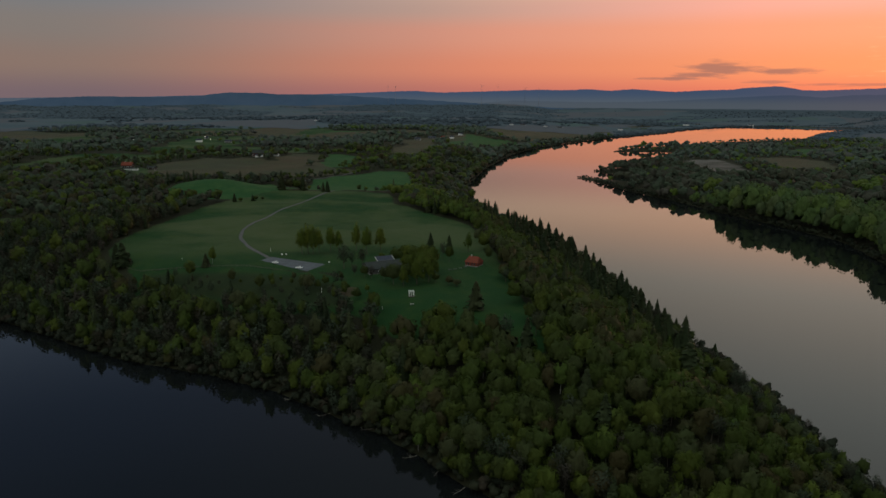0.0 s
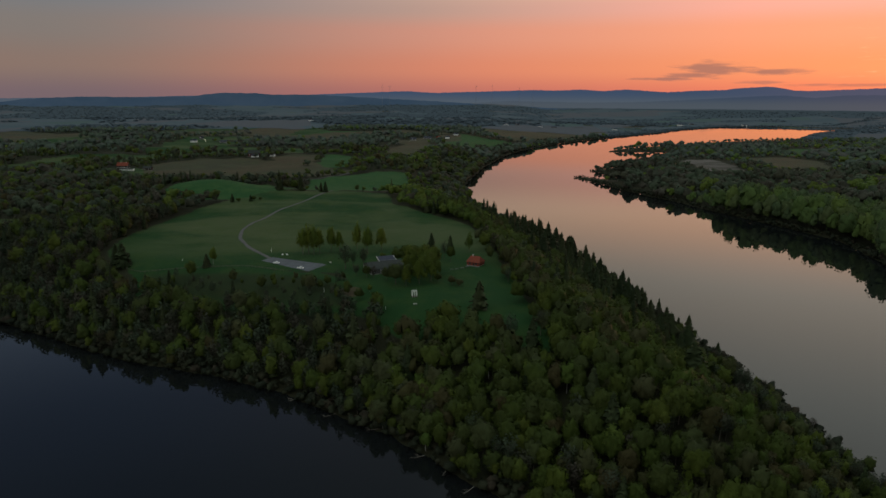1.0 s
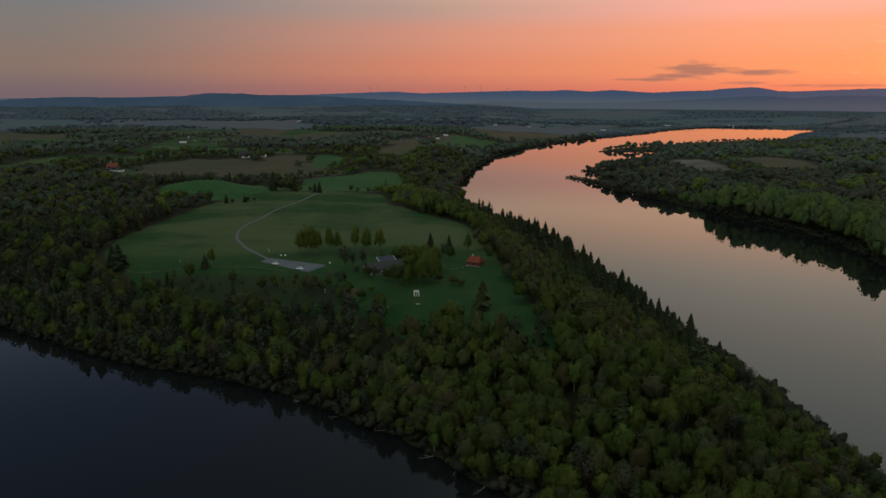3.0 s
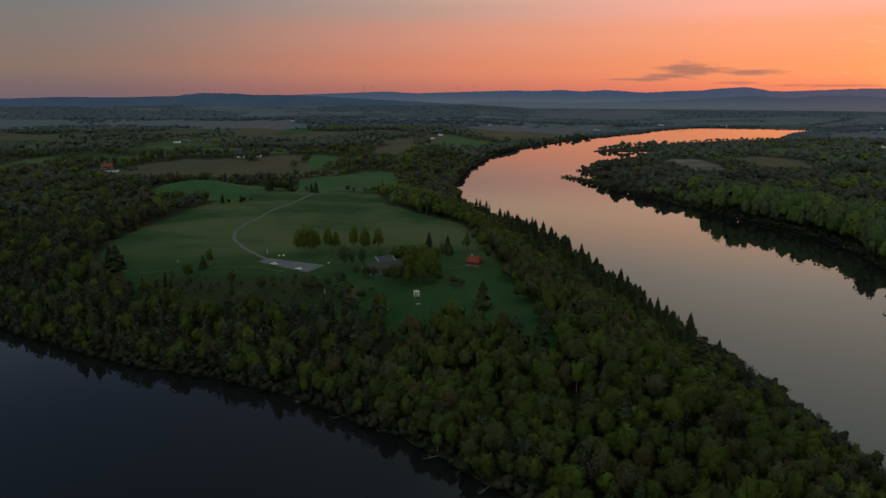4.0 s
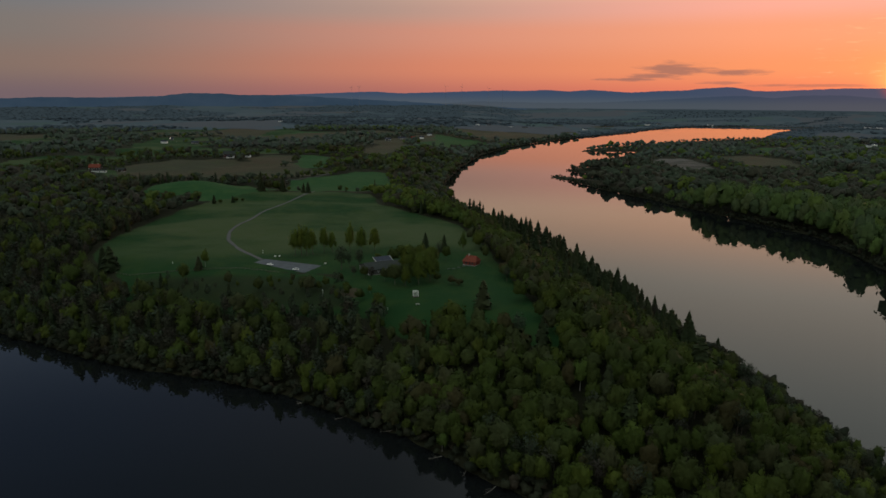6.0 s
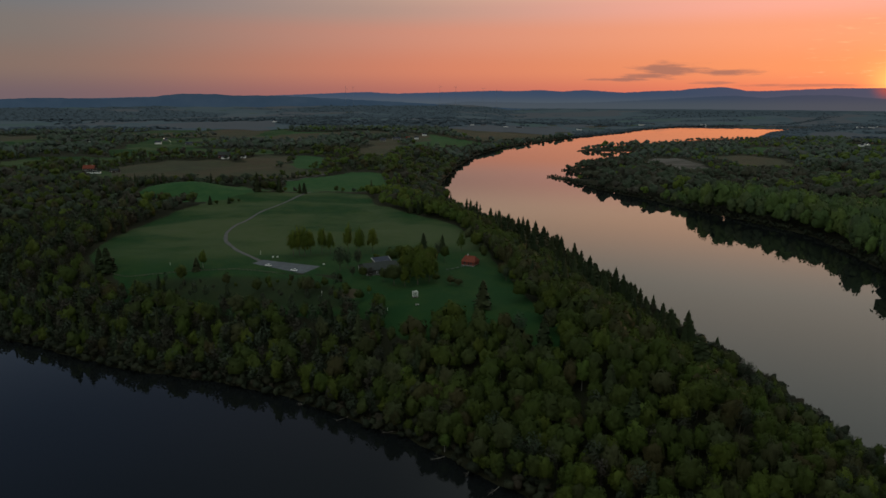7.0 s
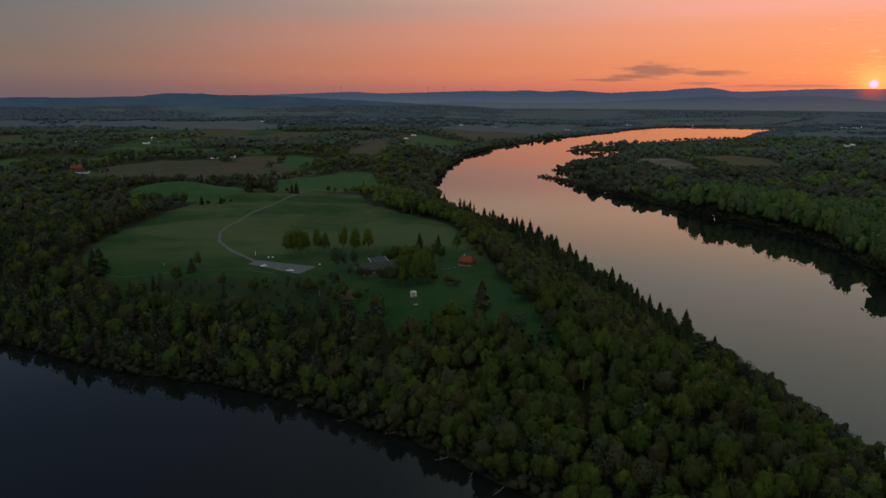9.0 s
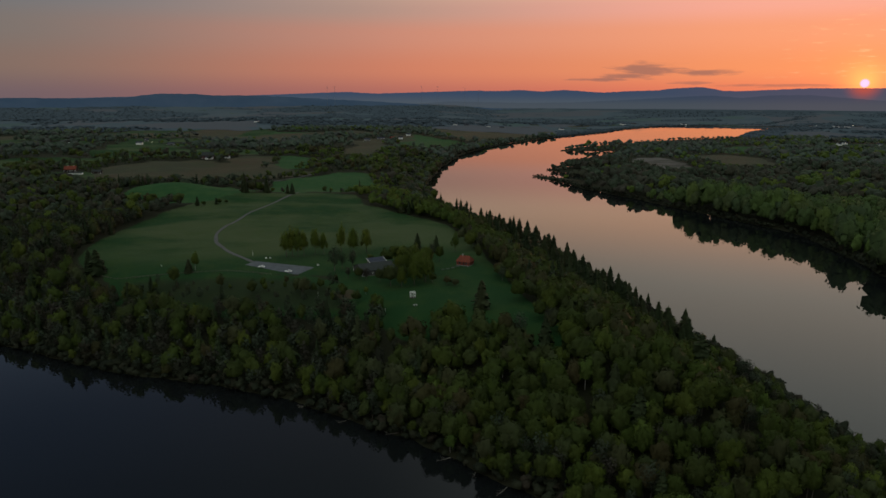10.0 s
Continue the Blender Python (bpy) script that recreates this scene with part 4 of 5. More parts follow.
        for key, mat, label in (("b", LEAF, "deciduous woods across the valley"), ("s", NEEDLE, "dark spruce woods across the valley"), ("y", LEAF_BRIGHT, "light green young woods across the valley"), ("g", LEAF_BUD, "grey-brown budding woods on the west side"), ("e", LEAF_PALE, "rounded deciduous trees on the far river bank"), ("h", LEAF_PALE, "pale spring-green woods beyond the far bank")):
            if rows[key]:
                stuff({"b": "deciduous_wood", "s": "spruce_wood", "y": "birch_wood", "e": "riverbank_wood", "h": "riverside_wood", "g": "budding_wood"}[key] if not air else "distant_woods", label, HAZED_WOOD if air else LEAF_HAZED if name == "plain" and key == "b" or name == "plain" and key == "h" else LEAF_BUD if name == "beyond" and key == "h" else mat, ts if key == "s" else bank_b if key == "e" else tb, rows[key], lift={"middle": 0.25, "beyond": 0.35, "plain": 0.7, "horizon": 0.7}[name])


def shore_shrubs():
    """Low willows and alders hanging over the waterline."""
    rng = np.random.RandomState(77)
    x, y = scatter(-430, 190, 150, 720, 3.4, rng)
    keep = seen_wedge(x, y, 3)
    x, y = x[keep], y[keep]
    d = shore(x, y)[0]
    keep = (d > -1.8) & (d < 10) & (rng.rand(len(x)) < 0.85)
    ex, ey = scatter(80, 420, 480, 1500, 4.5, rng)
    de = shore(ex, ey)[1]
    ek = (de > -0.5) & (de < 10) & (rng.rand(len(ex)) < np.where((ex < 205) & (ey > 1180) & (ey < 1325), 0.4, 0.85))
    x, y = np.concatenate([x[keep], ex[ek]]), np.concatenate([y[keep], ey[ek]])
    z = np.maximum(height(x, y), 0)
    t = [broad_crown(10, 0.16, np.random.RandomState(500 + i), 0.9, 2, 1, 0.9, 0.1) for i in range(5)]
    rows = [(x[i], y[i], z[i] - 0.6, rng.uniform(3.0, 7.0) * (0.6 if x[i] < 205 and y[i] > 1180 else 1.0), rng.uniform(1.0, 1.5), rng.uniform(0, 6.28), rng.rand() * 0.9, rng.randint(5)) for i in range(len(x))]
    stuff("shore_shrubs", "willow shrubs hanging over the waterline, shore shade and reflection put into their dark leaves", SHORE_SHADE, t, rows, "shrubs")


def river_belt():
    """Trees close along the main bank, far up the river."""
    rng = np.random.RandomState(404)
    x, y = scatter(-130, 2000, 950, 3900, 10.5, rng)
    keep = (y > 950) & (y < 1.6 * x + 2350) & (y > 1.1 * x + 700)
    x, y = x[keep], y[keep]
    d = signed(x, y, LAND["main"])
    keep = (d > 2) & (d < 30 + 40 * fbm(x / 90, y / 90, 2))
    x, y, d = x[keep], y[keep], d[keep]
    z = height(x, y)
    t = [broad_crown(3, 0.2, np.random.RandomState(420 + i), 1.0, 3, 1, 0.9, 0.12) for i in range(5)]
    for far in (False, True):
        pick = np.nonzero((np.hypot(x, y) > 2500) == far)[0]
        rows = [(x[i], y[i], z[i] - 0.5, rng.uniform(7, 15) * (1 if y[i] < 1900 else 0.55 if y[i] < 2600 else 0.42), rng.uniform(1.1, 1.7), rng.uniform(0, 6.28), rng.rand(), rng.randint(5)) for i in pick]
        stuff("bank_wood", "dark belt of trees along the upper river", HAZED_WOOD if far else LEAF_BUD, t, rows)


wood_near()
shore_shrubs()
river_belt()
wood_far()


# ---- helpers for built things ----


def part(name, bm, mat, parent=None, label=""):
    me = bpy.data.meshes.new(name)
    bm.to_mesh(me)
    bm.free()
    me.materials.append(mat)
    ob = new(name, me)
    if parent:
        ob.parent = parent
    if label:
        tagged(ob, label)
    return ob


def block(bm, x0, x1, y0, y1, z0, z1, bevel=0.0):
    g = bmesh.ops.create_cube(bm, size=1, matrix=Matrix.Translation(((x0 + x1) / 2, (y0 + y1) / 2, (z0 + z1) / 2)) @ Matrix.Diagonal((x1 - x0, y1 - y0, z1 - z0, 1)))
    if bevel:
        edges = list({e for v in g["verts"] for e in v.link_edges})
        bmesh.ops.bevel(bm, geom=edges, offset=bevel, segments=1, affect="EDGES")
    return bm


def prism(bm, outline, axis_from, axis_to):
    """An outline in x and z drawn out along y."""
    n = len(outline)
    a = [bm.verts.new((x, axis_from, z)) for x, z in outline]
    b = [bm.verts.new((x, axis_to, z)) for x, z in outline]
    bm.faces.new(a)
    bm.faces.new(b[::-1])
    for i in range(n):
        bm.faces.new((a[i], b[i], b[(i + 1) % n], a[(i + 1) % n]))
    bmesh.ops.recalc_face_normals(bm, faces=bm.faces)
    return bm


def empty(name, x, y, turn, label, category, group="", sink=0.0):
    ob = new(name)
    ob.matrix_world = pose(x, y, zat(x, y) - sink, 0, 0, turn)
    return tagged(ob, label, category, group)


RED = plain("red_boards", (0.26, 0.055, 0.035), (0.17, 0.035, 0.025), 1.2, 0.8)
CABIN_RED = plain("brown_red_boards", (0.19, 0.050, 0.032), (0.13, 0.034, 0.024), 1.2, 0.8)
BARN_RED = plain("dark_red_boards", (0.085, 0.028, 0.024), (0.055, 0.020, 0.018), 1.0, 0.85)
RED_TILE = plain("red_roof_tiles", (0.17, 0.040, 0.022), (0.11, 0.028, 0.018), 0.8, 0.85)
DARK_BOARD = plain("dark_stained_boards", (0.05, 0.035, 0.03), (0.03, 0.022, 0.02), 1.5, 0.8)
WALL_STONE = plain("dark_grey_masonry", (0.085, 0.085, 0.080), (0.055, 0.055, 0.052), 0.8, 0.9, relief=0.5)
GREY_BOARD = plain("weathered_boards", (0.12, 0.118, 0.112), (0.08, 0.078, 0.075), 1.2, 0.85)
WHITE_PAINT = plain("white_paint", (0.78, 0.78, 0.76), (0.68, 0.68, 0.66), 1.0, 0.6, relief=0.1)
SLATE = plain("dark_slate", (0.036, 0.041, 0.062), (0.024, 0.028, 0.042), 0.8, 0.85)
MOSS_ROOF = plain("mossy_roof", (0.032, 0.036, 0.036), (0.022, 0.026, 0.024), 0.5, 0.9)
STONE = plain("foundation_stone", (0.36, 0.35, 0.33), (0.24, 0.23, 0.22), 1.5, 0.85)
GLASS = plain("window_glass", (0.03, 0.035, 0.045), (0.02, 0.025, 0.03), 0.5, 0.08, relief=0.0)
CAR_PAINT = plain("white_car_paint", (0.80, 0.80, 0.80), (0.76, 0.76, 0.76), 0.6, 0.25, relief=0.0)
TYRE = plain("tyre_rubber", (0.02, 0.02, 0.02), (0.03, 0.03, 0.03), 3, 0.8)
STEEL = plain("steel", (0.5, 0.5, 0.52), (0.4, 0.4, 0.42), 2, 0.35, 1.0)
POST = plain("grey_post_wood", (0.14, 0.12, 0.10), (0.08, 0.07, 0.06), 3, 0.9)
DRIFT = plain("bleached_driftwood", (0.17, 0.155, 0.135), (0.1, 0.09, 0.075), 2, 0.9)
LAMP = material("lit_lamp")
set_in(LAMP[1], LAMP[2], Base_Color=(0.8, 0.8, 0.8), Emission_Color=(1.0, 0.85, 0.65), Emission_Strength=5.0)
LAMP = LAMP[0]


# ---- roads and the car park ----


def ribbon(name, pts, width, mat, label, lift=0.22):
    """A lane draped over the ground, with a cambered crown."""
    p = np.array(pts, float)
    s = np.concatenate([[0], np.cumsum(np.hypot(*np.diff(p, axis=0).T))])
    u = np.arange(0, s[-1], 2.5)
    # smooth curve through the points
    sm = np.column_stack([np.interp(u, s, p[:, 0]), np.interp(u, s, p[:, 1])])
    for _ in range(10):
        sm[1:-1] = 0.25 * sm[:-2] + 0.5 * sm[1:-1] + 0.25 * sm[2:]
    d = np.gradient(sm, axis=0)
    d /= np.linalg.norm(d, axis=1)[:, None]
    nrm = np.column_stack([-d[:, 1], d[:, 0]])
    rows = []
    wob = (fbm(u / 9, u * 0 + 3, 3) - 0.5) * 0.9
    for off, dz in ((-0.5, -0.35), (-0.46, 0.0), (-0.2, 0.05), (0.2, 0.05), (0.46, 0.0), (0.5, -0.35)):
        q = sm + nrm * ((off * width) + wob[:, None] * np.sign(off) * (abs(off) > 0.3))
        z = height(sm[:, 0], sm[:, 1]) * 0.4 + height(q[:, 0], q[:, 1]) * 0.6
        rows.append(np.column_stack([q, z + lift + dz]))
    n, m = len(rows), len(u)
    i, j = np.meshgrid(np.arange(n - 1), np.arange(m - 1), indexing="ij")
    f = np.column_stack([(i * m + j).ravel(), (i * m + j + 1).ravel(), ((i + 1) * m + j + 1).ravel(), ((i + 1) * m + j).ravel()])[:, ::-1]
    return tagged(new(name, mesh_of(name, np.vstack(rows), f, [mat], (), True)), label, "road", kind="structure")


ribbon("road", [(-171, 466), (-180, 477), (-199, 499), (-219, 531), (-230, 565), (-234, 606), (-234, 660), (-230, 700), (-224, 738), (-218, 785), (-213, 812)], 3.1, GRAVEL,
       "pale gravel lane winding through the meadow")
ribbon("road", [(-285, 905), (-281, 925), (-262, 950), (-248, 985), (-244, 1060), (-245, 1150), (-262, 1230)], 3.6, GRAVEL, "pale gravel lane between the fields")


def car_park():
    corners = [Vector((-177, 460)), Vector((-172.5, 471)), Vector((-124, 453)), Vector((-132, 431))]
    n = 16
    verts, faces = [], []
    for i in range(n + 1):
        for j in range(n + 1):
            u, v = i / n, j / n
            e = 0.6 * (vnoise(np.array([i * 1.3]), np.array([j * 1.7]))[0] - 0.5) if i in (0, n) or j in (0, n) else 0
            q = corners[0].lerp(corners[3], u).lerp(corners[1].lerp(corners[2], u), v)
            edge = i in (0, n) or j in (0, n)
            verts.append((q.x + e, q.y + e, zat(q.x, q.y) + (-0.3 if edge else 0.22)))
    for i in range(n):
        for j in range(n):
            a = i * (n + 1) + j
            faces.append((a, a + n + 1, a + n + 2, a + 1))
    tagged(new("car_park", mesh_of("car_park", verts, faces, [ASPHALT], (), False)), "worn grey asphalt car park beside the meadow", "car park", kind="structure")


car_park()


def car(x, y, turn, label):
    top = empty("car", x, y, turn, label, "car", "parked cars", -0.24)
    bm = bmesh.new()
    low = [(-2.25, 0.32), (-2.3, 0.62), (-2.2, 0.92), (-1.0, 1.0), (1.15, 0.98), (2.05, 0.86), (2.28, 0.62), (2.25, 0.32)]
    prism(bm, low, -0.88, 0.88)
    bmesh.ops.bevel(bm, geom=bm.edges[:], offset=0.06, segments=2, affect="EDGES")
    part("body", bm, CAR_PAINT, top)
    bm = bmesh.new()
    prism(bm, [(-1.85, 0.96), (-1.45, 1.42), (0.35, 1.42), (1.15, 0.96)], -0.74, 0.74)
    bmesh.ops.bevel(bm, geom=bm.edges[:], offset=0.05, segments=1, affect="EDGES")
    part("windows", bm, GLASS, top, "dark tinted car windows")
    bm = bmesh.new()
    block(bm, -1.42, 0.32, -0.7, 0.7, 1.40, 1.47, 0.03)
    part("roof", bm, CAR_PAINT, top)
    for wx in (-1.4, 1.4):
        for wy in (-0.8, 0.8):
            bm = bmesh.new()
            bmesh.ops.create_cone(bm, cap_ends=True, segments=16, radius1=0.32, radius2=0.32, depth=0.2, matrix=pose(wx, wy, 0.32, 90))
            bmesh.ops.bevel(bm, geom=bm.edges[:], offset=0.03, segments=1, affect="EDGES")
            w = part("wheel", bm, TYRE, top)
            bm = bmesh.new()
            bmesh.ops.create_cone(bm, cap_ends=True, segments=10, radius1=0.19, radius2=0.16, depth=0.22, matrix=pose(wx, wy * 1.02, 0.32, 90))
            part("rim", bm, STEEL, w)
    for wy in (-0.62, 0.62):
        bm = bmesh.new()
        block(bm, 2.12, 2.29, wy - 0.18, wy + 0.18, 0.6, 0.74, 0.03)
        part("headlight", bm, STEEL, top)
    return top


car(-161.4, 451.2, 160, "white parked hatchback on the car park")
car(-140.6, 439.0, 168, "white parked estate car at the lower edge of the car park")


# ---- houses ----


def window(parent, x, z, y, w, h, trim, face=-1):
    bm = bmesh.new()
    for x0, x1, z0, z1 in ((-w / 2 - 0.12, w / 2 + 0.12, h / 2, h / 2 + 0.12), (-w / 2 - 0.12, w / 2 + 0.12, -h / 2 - 0.12, -h / 2), (-w / 2 - 0.12, -w / 2, -h / 2, h / 2), (w / 2, w / 2 + 0.12, -h / 2, h / 2),
                           (-0.03, 0.03, -h / 2, h / 2), (-w / 2, w / 2, -0.03, 0.03)):
        block(bm, x + x0, x + x1, y + face * 0.01, y + face * 0.07, z + z0, z + z1)
    win = part("window", bm, trim, parent)
    bm = bmesh.new()
    block(bm, x - w / 2, x + w / 2, y + face * 0.004, y + face * 0.03, z - h / 2, z + h / 2)
    part("pane", bm, GLASS, win)


def house(x, y, turn, length, depth, wall_h, roof_h, wall_mat, roof_mat, label, trim=None, base=True, chimneys=1, hip=0.0, name="house", windows=3, door=True, group="", lean=0.5):
    """A gabled house: ridge along its length; front towards -y."""
    trim = trim or WHITE_PAINT
    top = empty(name, x, y, turn, label, "house" if name != "barn" else "barn", group, 0.3)
    L, D, f = length / 2, depth / 2, 0.5
    if base:
        bm = bmesh.new()
        block(bm, -L - 0.05, L + 0.05, -D - 0.05, D + 0.05, -0.6, f)
        part("foundation", bm, STONE, top)
    bm = bmesh.new()
    e = wall_h + f
    a = [bm.verts.new(p) for p in ((-L, -D, f), (L, -D, f), (L, D, f), (-L, D, f))]
    b = [bm.verts.new(p) for p in ((-L, -D, e), (L, -D, e), (L, D, e), (-L, D, e))]
    g = [bm.verts.new((-L + hip * 0.6, 0, e + roof_h)), bm.verts.new((L - hip * 0.6, 0, e + roof_h))]
    for q in ((a[0], a[1], b[1], b[0]), (a[2], a[3], b[3], b[2]), (a[1], a[2], b[2], b[1]), (a[3], a[0], b[0], b[3]), (b[1], b[2], g[1]), (b[3], b[0], g[0]), (b[0], b[1], g[1], g[0]), (b[2], b[3], g[0], g[1]), tuple(a[::-1])):
        bm.faces.new(q)
    part("wall", bm, wall_mat, top)
    o, th = lean, 0.22
    slope = roof_h / D
    for sgn in (-1, 1):
        bm = bmesh.new()
        ez, rz = e - o * slope + 0.05, e + roof_h + 0.05
        lo = [(-L - o, sgn * (D + o), ez), (L + o, sgn * (D + o), ez)]
        hi = [(L + o - hip, 0, rz), (-L - o + hip, 0, rz)]
        lower = [bm.verts.new(p) for p in lo + hi]
        upper = [bm.verts.new((p[0], p[1], p[2] + th)) for p in lo + hi]
        bm.faces.new(lower)
        bm.faces.new(upper[::-1])
        for i in range(4):
            bm.faces.new((lower[i], upper[i], upper[(i + 1) % 4], lower[(i + 1) % 4]))
        bmesh.ops.recalc_face_normals(bm, faces=bm.faces)
        part("roof", bm, roof_mat, top)
    if hip:
        for sgn in (-1, 1):
            bm = bmesh.new()
            pts = [(sgn * (L + o), -D - o, e - o * slope + 0.05), (sgn * (L + o), D + o, e - o * slope + 0.05), (sgn * (L + o - hip), 0, e + roof_h + 0.05)]
            lower = [bm.verts.new(p) for p in pts]
            upper = [bm.verts.new((p[0], p[1], p[2] + th)) for p in pts]
            bm.faces.new(lower)
            bm.faces.new(upper[::-1])
            for i in range(3):
                bm.faces.new((lower[i], upper[i], upper[(i + 1) % 3], lower[(i + 1) % 3]))
            bmesh.ops.recalc_face_normals(bm, faces=bm.faces)
            part("roof", bm, roof_mat, top)
    for i in range(chimneys):
        cx = -L * 0.4 + i * L
        bm = bmesh.new()
        block(bm, cx - 0.4, cx + 0.4, -0.35, 0.35, e + roof_h * 0.6, e + roof_h + 1.1)
        block(bm, cx - 0.48, cx + 0.48, -0.43, 0.43, e + roof_h + 1.1, e + roof_h + 1.25)
        part("chimney", bm, STONE, top)
    for side in (-1, 1):
        for i in range(windows):
            window(top, -L + (i + 0.5) * length / windows, f + wall_h * 0.55, side * D, 1.0, 1.2, trim, side)
    if door:
        bm = bmesh.new()
        dx = L * 0.12 if windows % 2 == 0 else length / windows / 2
        block(bm, dx - 0.5, dx + 0.5, -D - 0.08, -D - 0.01, f, f + 2.05)
        d = part("door", bm, DARK_BOARD, top)
        bm = bmesh.new()
        block(bm, dx + 0.34, dx + 0.40, -D - 0.16, -D - 0.08, f + 0.98, f + 1.06)
        part("door_handle", bm, STEEL, d)
    for sx in (-1, 1):
        for sy in (-1, 1):
            bm = bmesh.new()
            block(bm, sx * (L + 0.02) - 0.08, sx * (L + 0.02) + 0.08, sy * (D - 0.02) - 0.08, sy * (D - 0.02) + 0.08, f, e - 0.2)
            part("corner_board", bm, trim, top)
    return top


def grey_house():
    """The long grey house under the trees, with a raised dark roof lantern edged in white."""
    top = house(-84.0, 441.5, 28, 23, 17, 3.2, 2.8, WALL_STONE, MOSS_ROOF, "long grey wooden house with a mossy roof under tall trees", windows=5, chimneys=0)
    bm = bmesh.new()
    block(bm, -2.5, 8.5, 0.8, 6.2, 4.0, 7.0)
    lantern = part("roof_lantern", bm, GREY_BOARD, top)
    bm = bmesh.new()
    v = [bm.verts.new(p) for p in ((-3.0, 0.0, 6.5), (9.0, 0.0, 6.5), (9.0, 6.8, 8.3), (-3.0, 6.8, 8.3))]
    w = [bm.verts.new((p.co.x, p.co.y, p.co.z + 0.2)) for p in v]
    bm.faces.new(v[::-1])
    bm.faces.new(w)
    for i in range(4):
        bm.faces.new((v[i], v[(i + 1) % 4], w[(i + 1) % 4], w[i]))
    part("lantern_roof", bm, SLATE, lantern, "dark blue-grey sheet roof")
    for x0 in (-3.25, 8.7):
        bm = bmesh.new()
        prism(bm, [(x0, 0), (x0 + 0.4, 0), (x0 + 0.4, 0.4), (x0, 0.4)], -0.1, 6.9)
        for p in bm.verts:
            p.co.z += 6.35 + p.co.y / 6.8 * 1.8
        part("barge_board", bm, STONE, lantern, "pale painted barge board")


grey_house()
cabin = house(-23.6, 463.5, -24, 9.5, 8.0, 2.5, 3.2, CABIN_RED, RED_TILE, "small red wooden cabin with a red tiled roof on the lawn", hip=1.6, windows=2, chimneys=1, trim=GREY_BOARD)
bm = bmesh.new()
block(bm, -4.6, 4.9, -5.8, -4.1, -0.3, 0.35, 0.04)
part("terrace", bm, GREY_BOARD, cabin, "grey timber terrace along the front")
house(-603, 1030, 12, 16, 11, 5.0, 4.5, DARK_BOARD, RED_TILE, "dark farmhouse with a steep red tiled roof", chimneys=2, windows=5, group="farm buildings")
house(-589, 1015, 12, 20, 7, 2.6, 1.0, WHITE_PAINT, MOSS_ROOF, "low white-walled farm wing", chimneys=0, windows=6, group="farm buildings")
house(-572, 1046, 4, 13, 8, 3.0, 2.4, DARK_BOARD, MOSS_ROOF, "dark barn with a mossy roof beside the farmhouse", name="barn", chimneys=0, windows=2, group="farm buildings")
house(-455, 1212, 6, 26, 13, 5.5, 5.0, BARN_RED, MOSS_ROOF, "large dark red barn at the edge of the ploughed field", name="barn", chimneys=0, windows=6, group="farm buildings")
house(-449, 1190, 6, 12, 7, 3.0, 1.6, WHITE_PAINT, SLATE, "white outbuilding in front of the barn", chimneys=0, windows=3, group="farm buildings")
house(-426, 1216, -10, 8, 6, 3.0, 2.4, WHITE_PAINT, SLATE, "white farmhouse with a dark roof beside the barn", chimneys=1, windows=4, group="farm buildings")
house(-104, 906, 20, 14, 9, 3.2, 2.6, GREY_BOARD, SLATE, "grey house with a slate roof half hidden in the trees", chimneys=1, windows=4)
for hx, hy, turn, size, tone in FAR_HOUSES:
    wm, rm = {"white": (WHITE_PAINT, SLATE), "grey": (GREY_BOARD, SLATE), "red": (RED, RED_TILE)}[tone]
    house(hx, hy, turn, size, size * 0.6, 4.2, 2.8, wm, rm, {"white": "white farmhouse with a dark roof on the plain", "grey": "grey barn with a dark roof on the plain", "red": "red farm building on the plain"}[tone],
          windows=4, group="farms on the plain", door=False)


# ---- the lawn ----


def pavilion():
    top = empty("viewing_pavilion", -55.8, 384.6, 20, "small white wooden lattice pavilion on the lawn", "pavilion")
    for px in (-1.6, 0, 1.6):
        for py in (-1.4, 1.4):
            bm = bmesh.new()
            block(bm, px - 0.11, px + 0.11, py - 0.11, py + 0.11, -0.2, 3.2, 0.02)
            part("post", bm, WHITE_PAINT, top)
    for py in (-1.4, 1.4):
        bm = bmesh.new()
        block(bm, -1.8, 1.8, py - 0.12, py + 0.12, 3.2, 3.45, 0.02)
        part("beam", bm, WHITE_PAINT, top)
    for i in range(4):
        bm = bmesh.new()
        x0 = -1.6 + i * 1.066
        block(bm, x0 - 0.09, x0 + 0.09, -1.75, 1.75, 3.45, 3.62)
        part("rafter", bm, WHITE_PAINT, top)
    for px in (-1.6, 1.6):
        for i in range(5):
            bm = bmesh.new()
            block(bm, px - 0.04, px + 0.04, -1.3, 1.3, 0.5 + 0.55 * i, 0.61 + 0.55 * i)
            part("slat", bm, WHITE_PAINT, top)
    bm = bmesh.new()
    block(bm, -2.0, 2.0, -1.9, 1.9, -0.3, 0.1, 0.04)
    part("floor_slab", bm, DARK_BOARD, top)
    top.scale = (0.82, 0.82, 0.95)


pavilion()


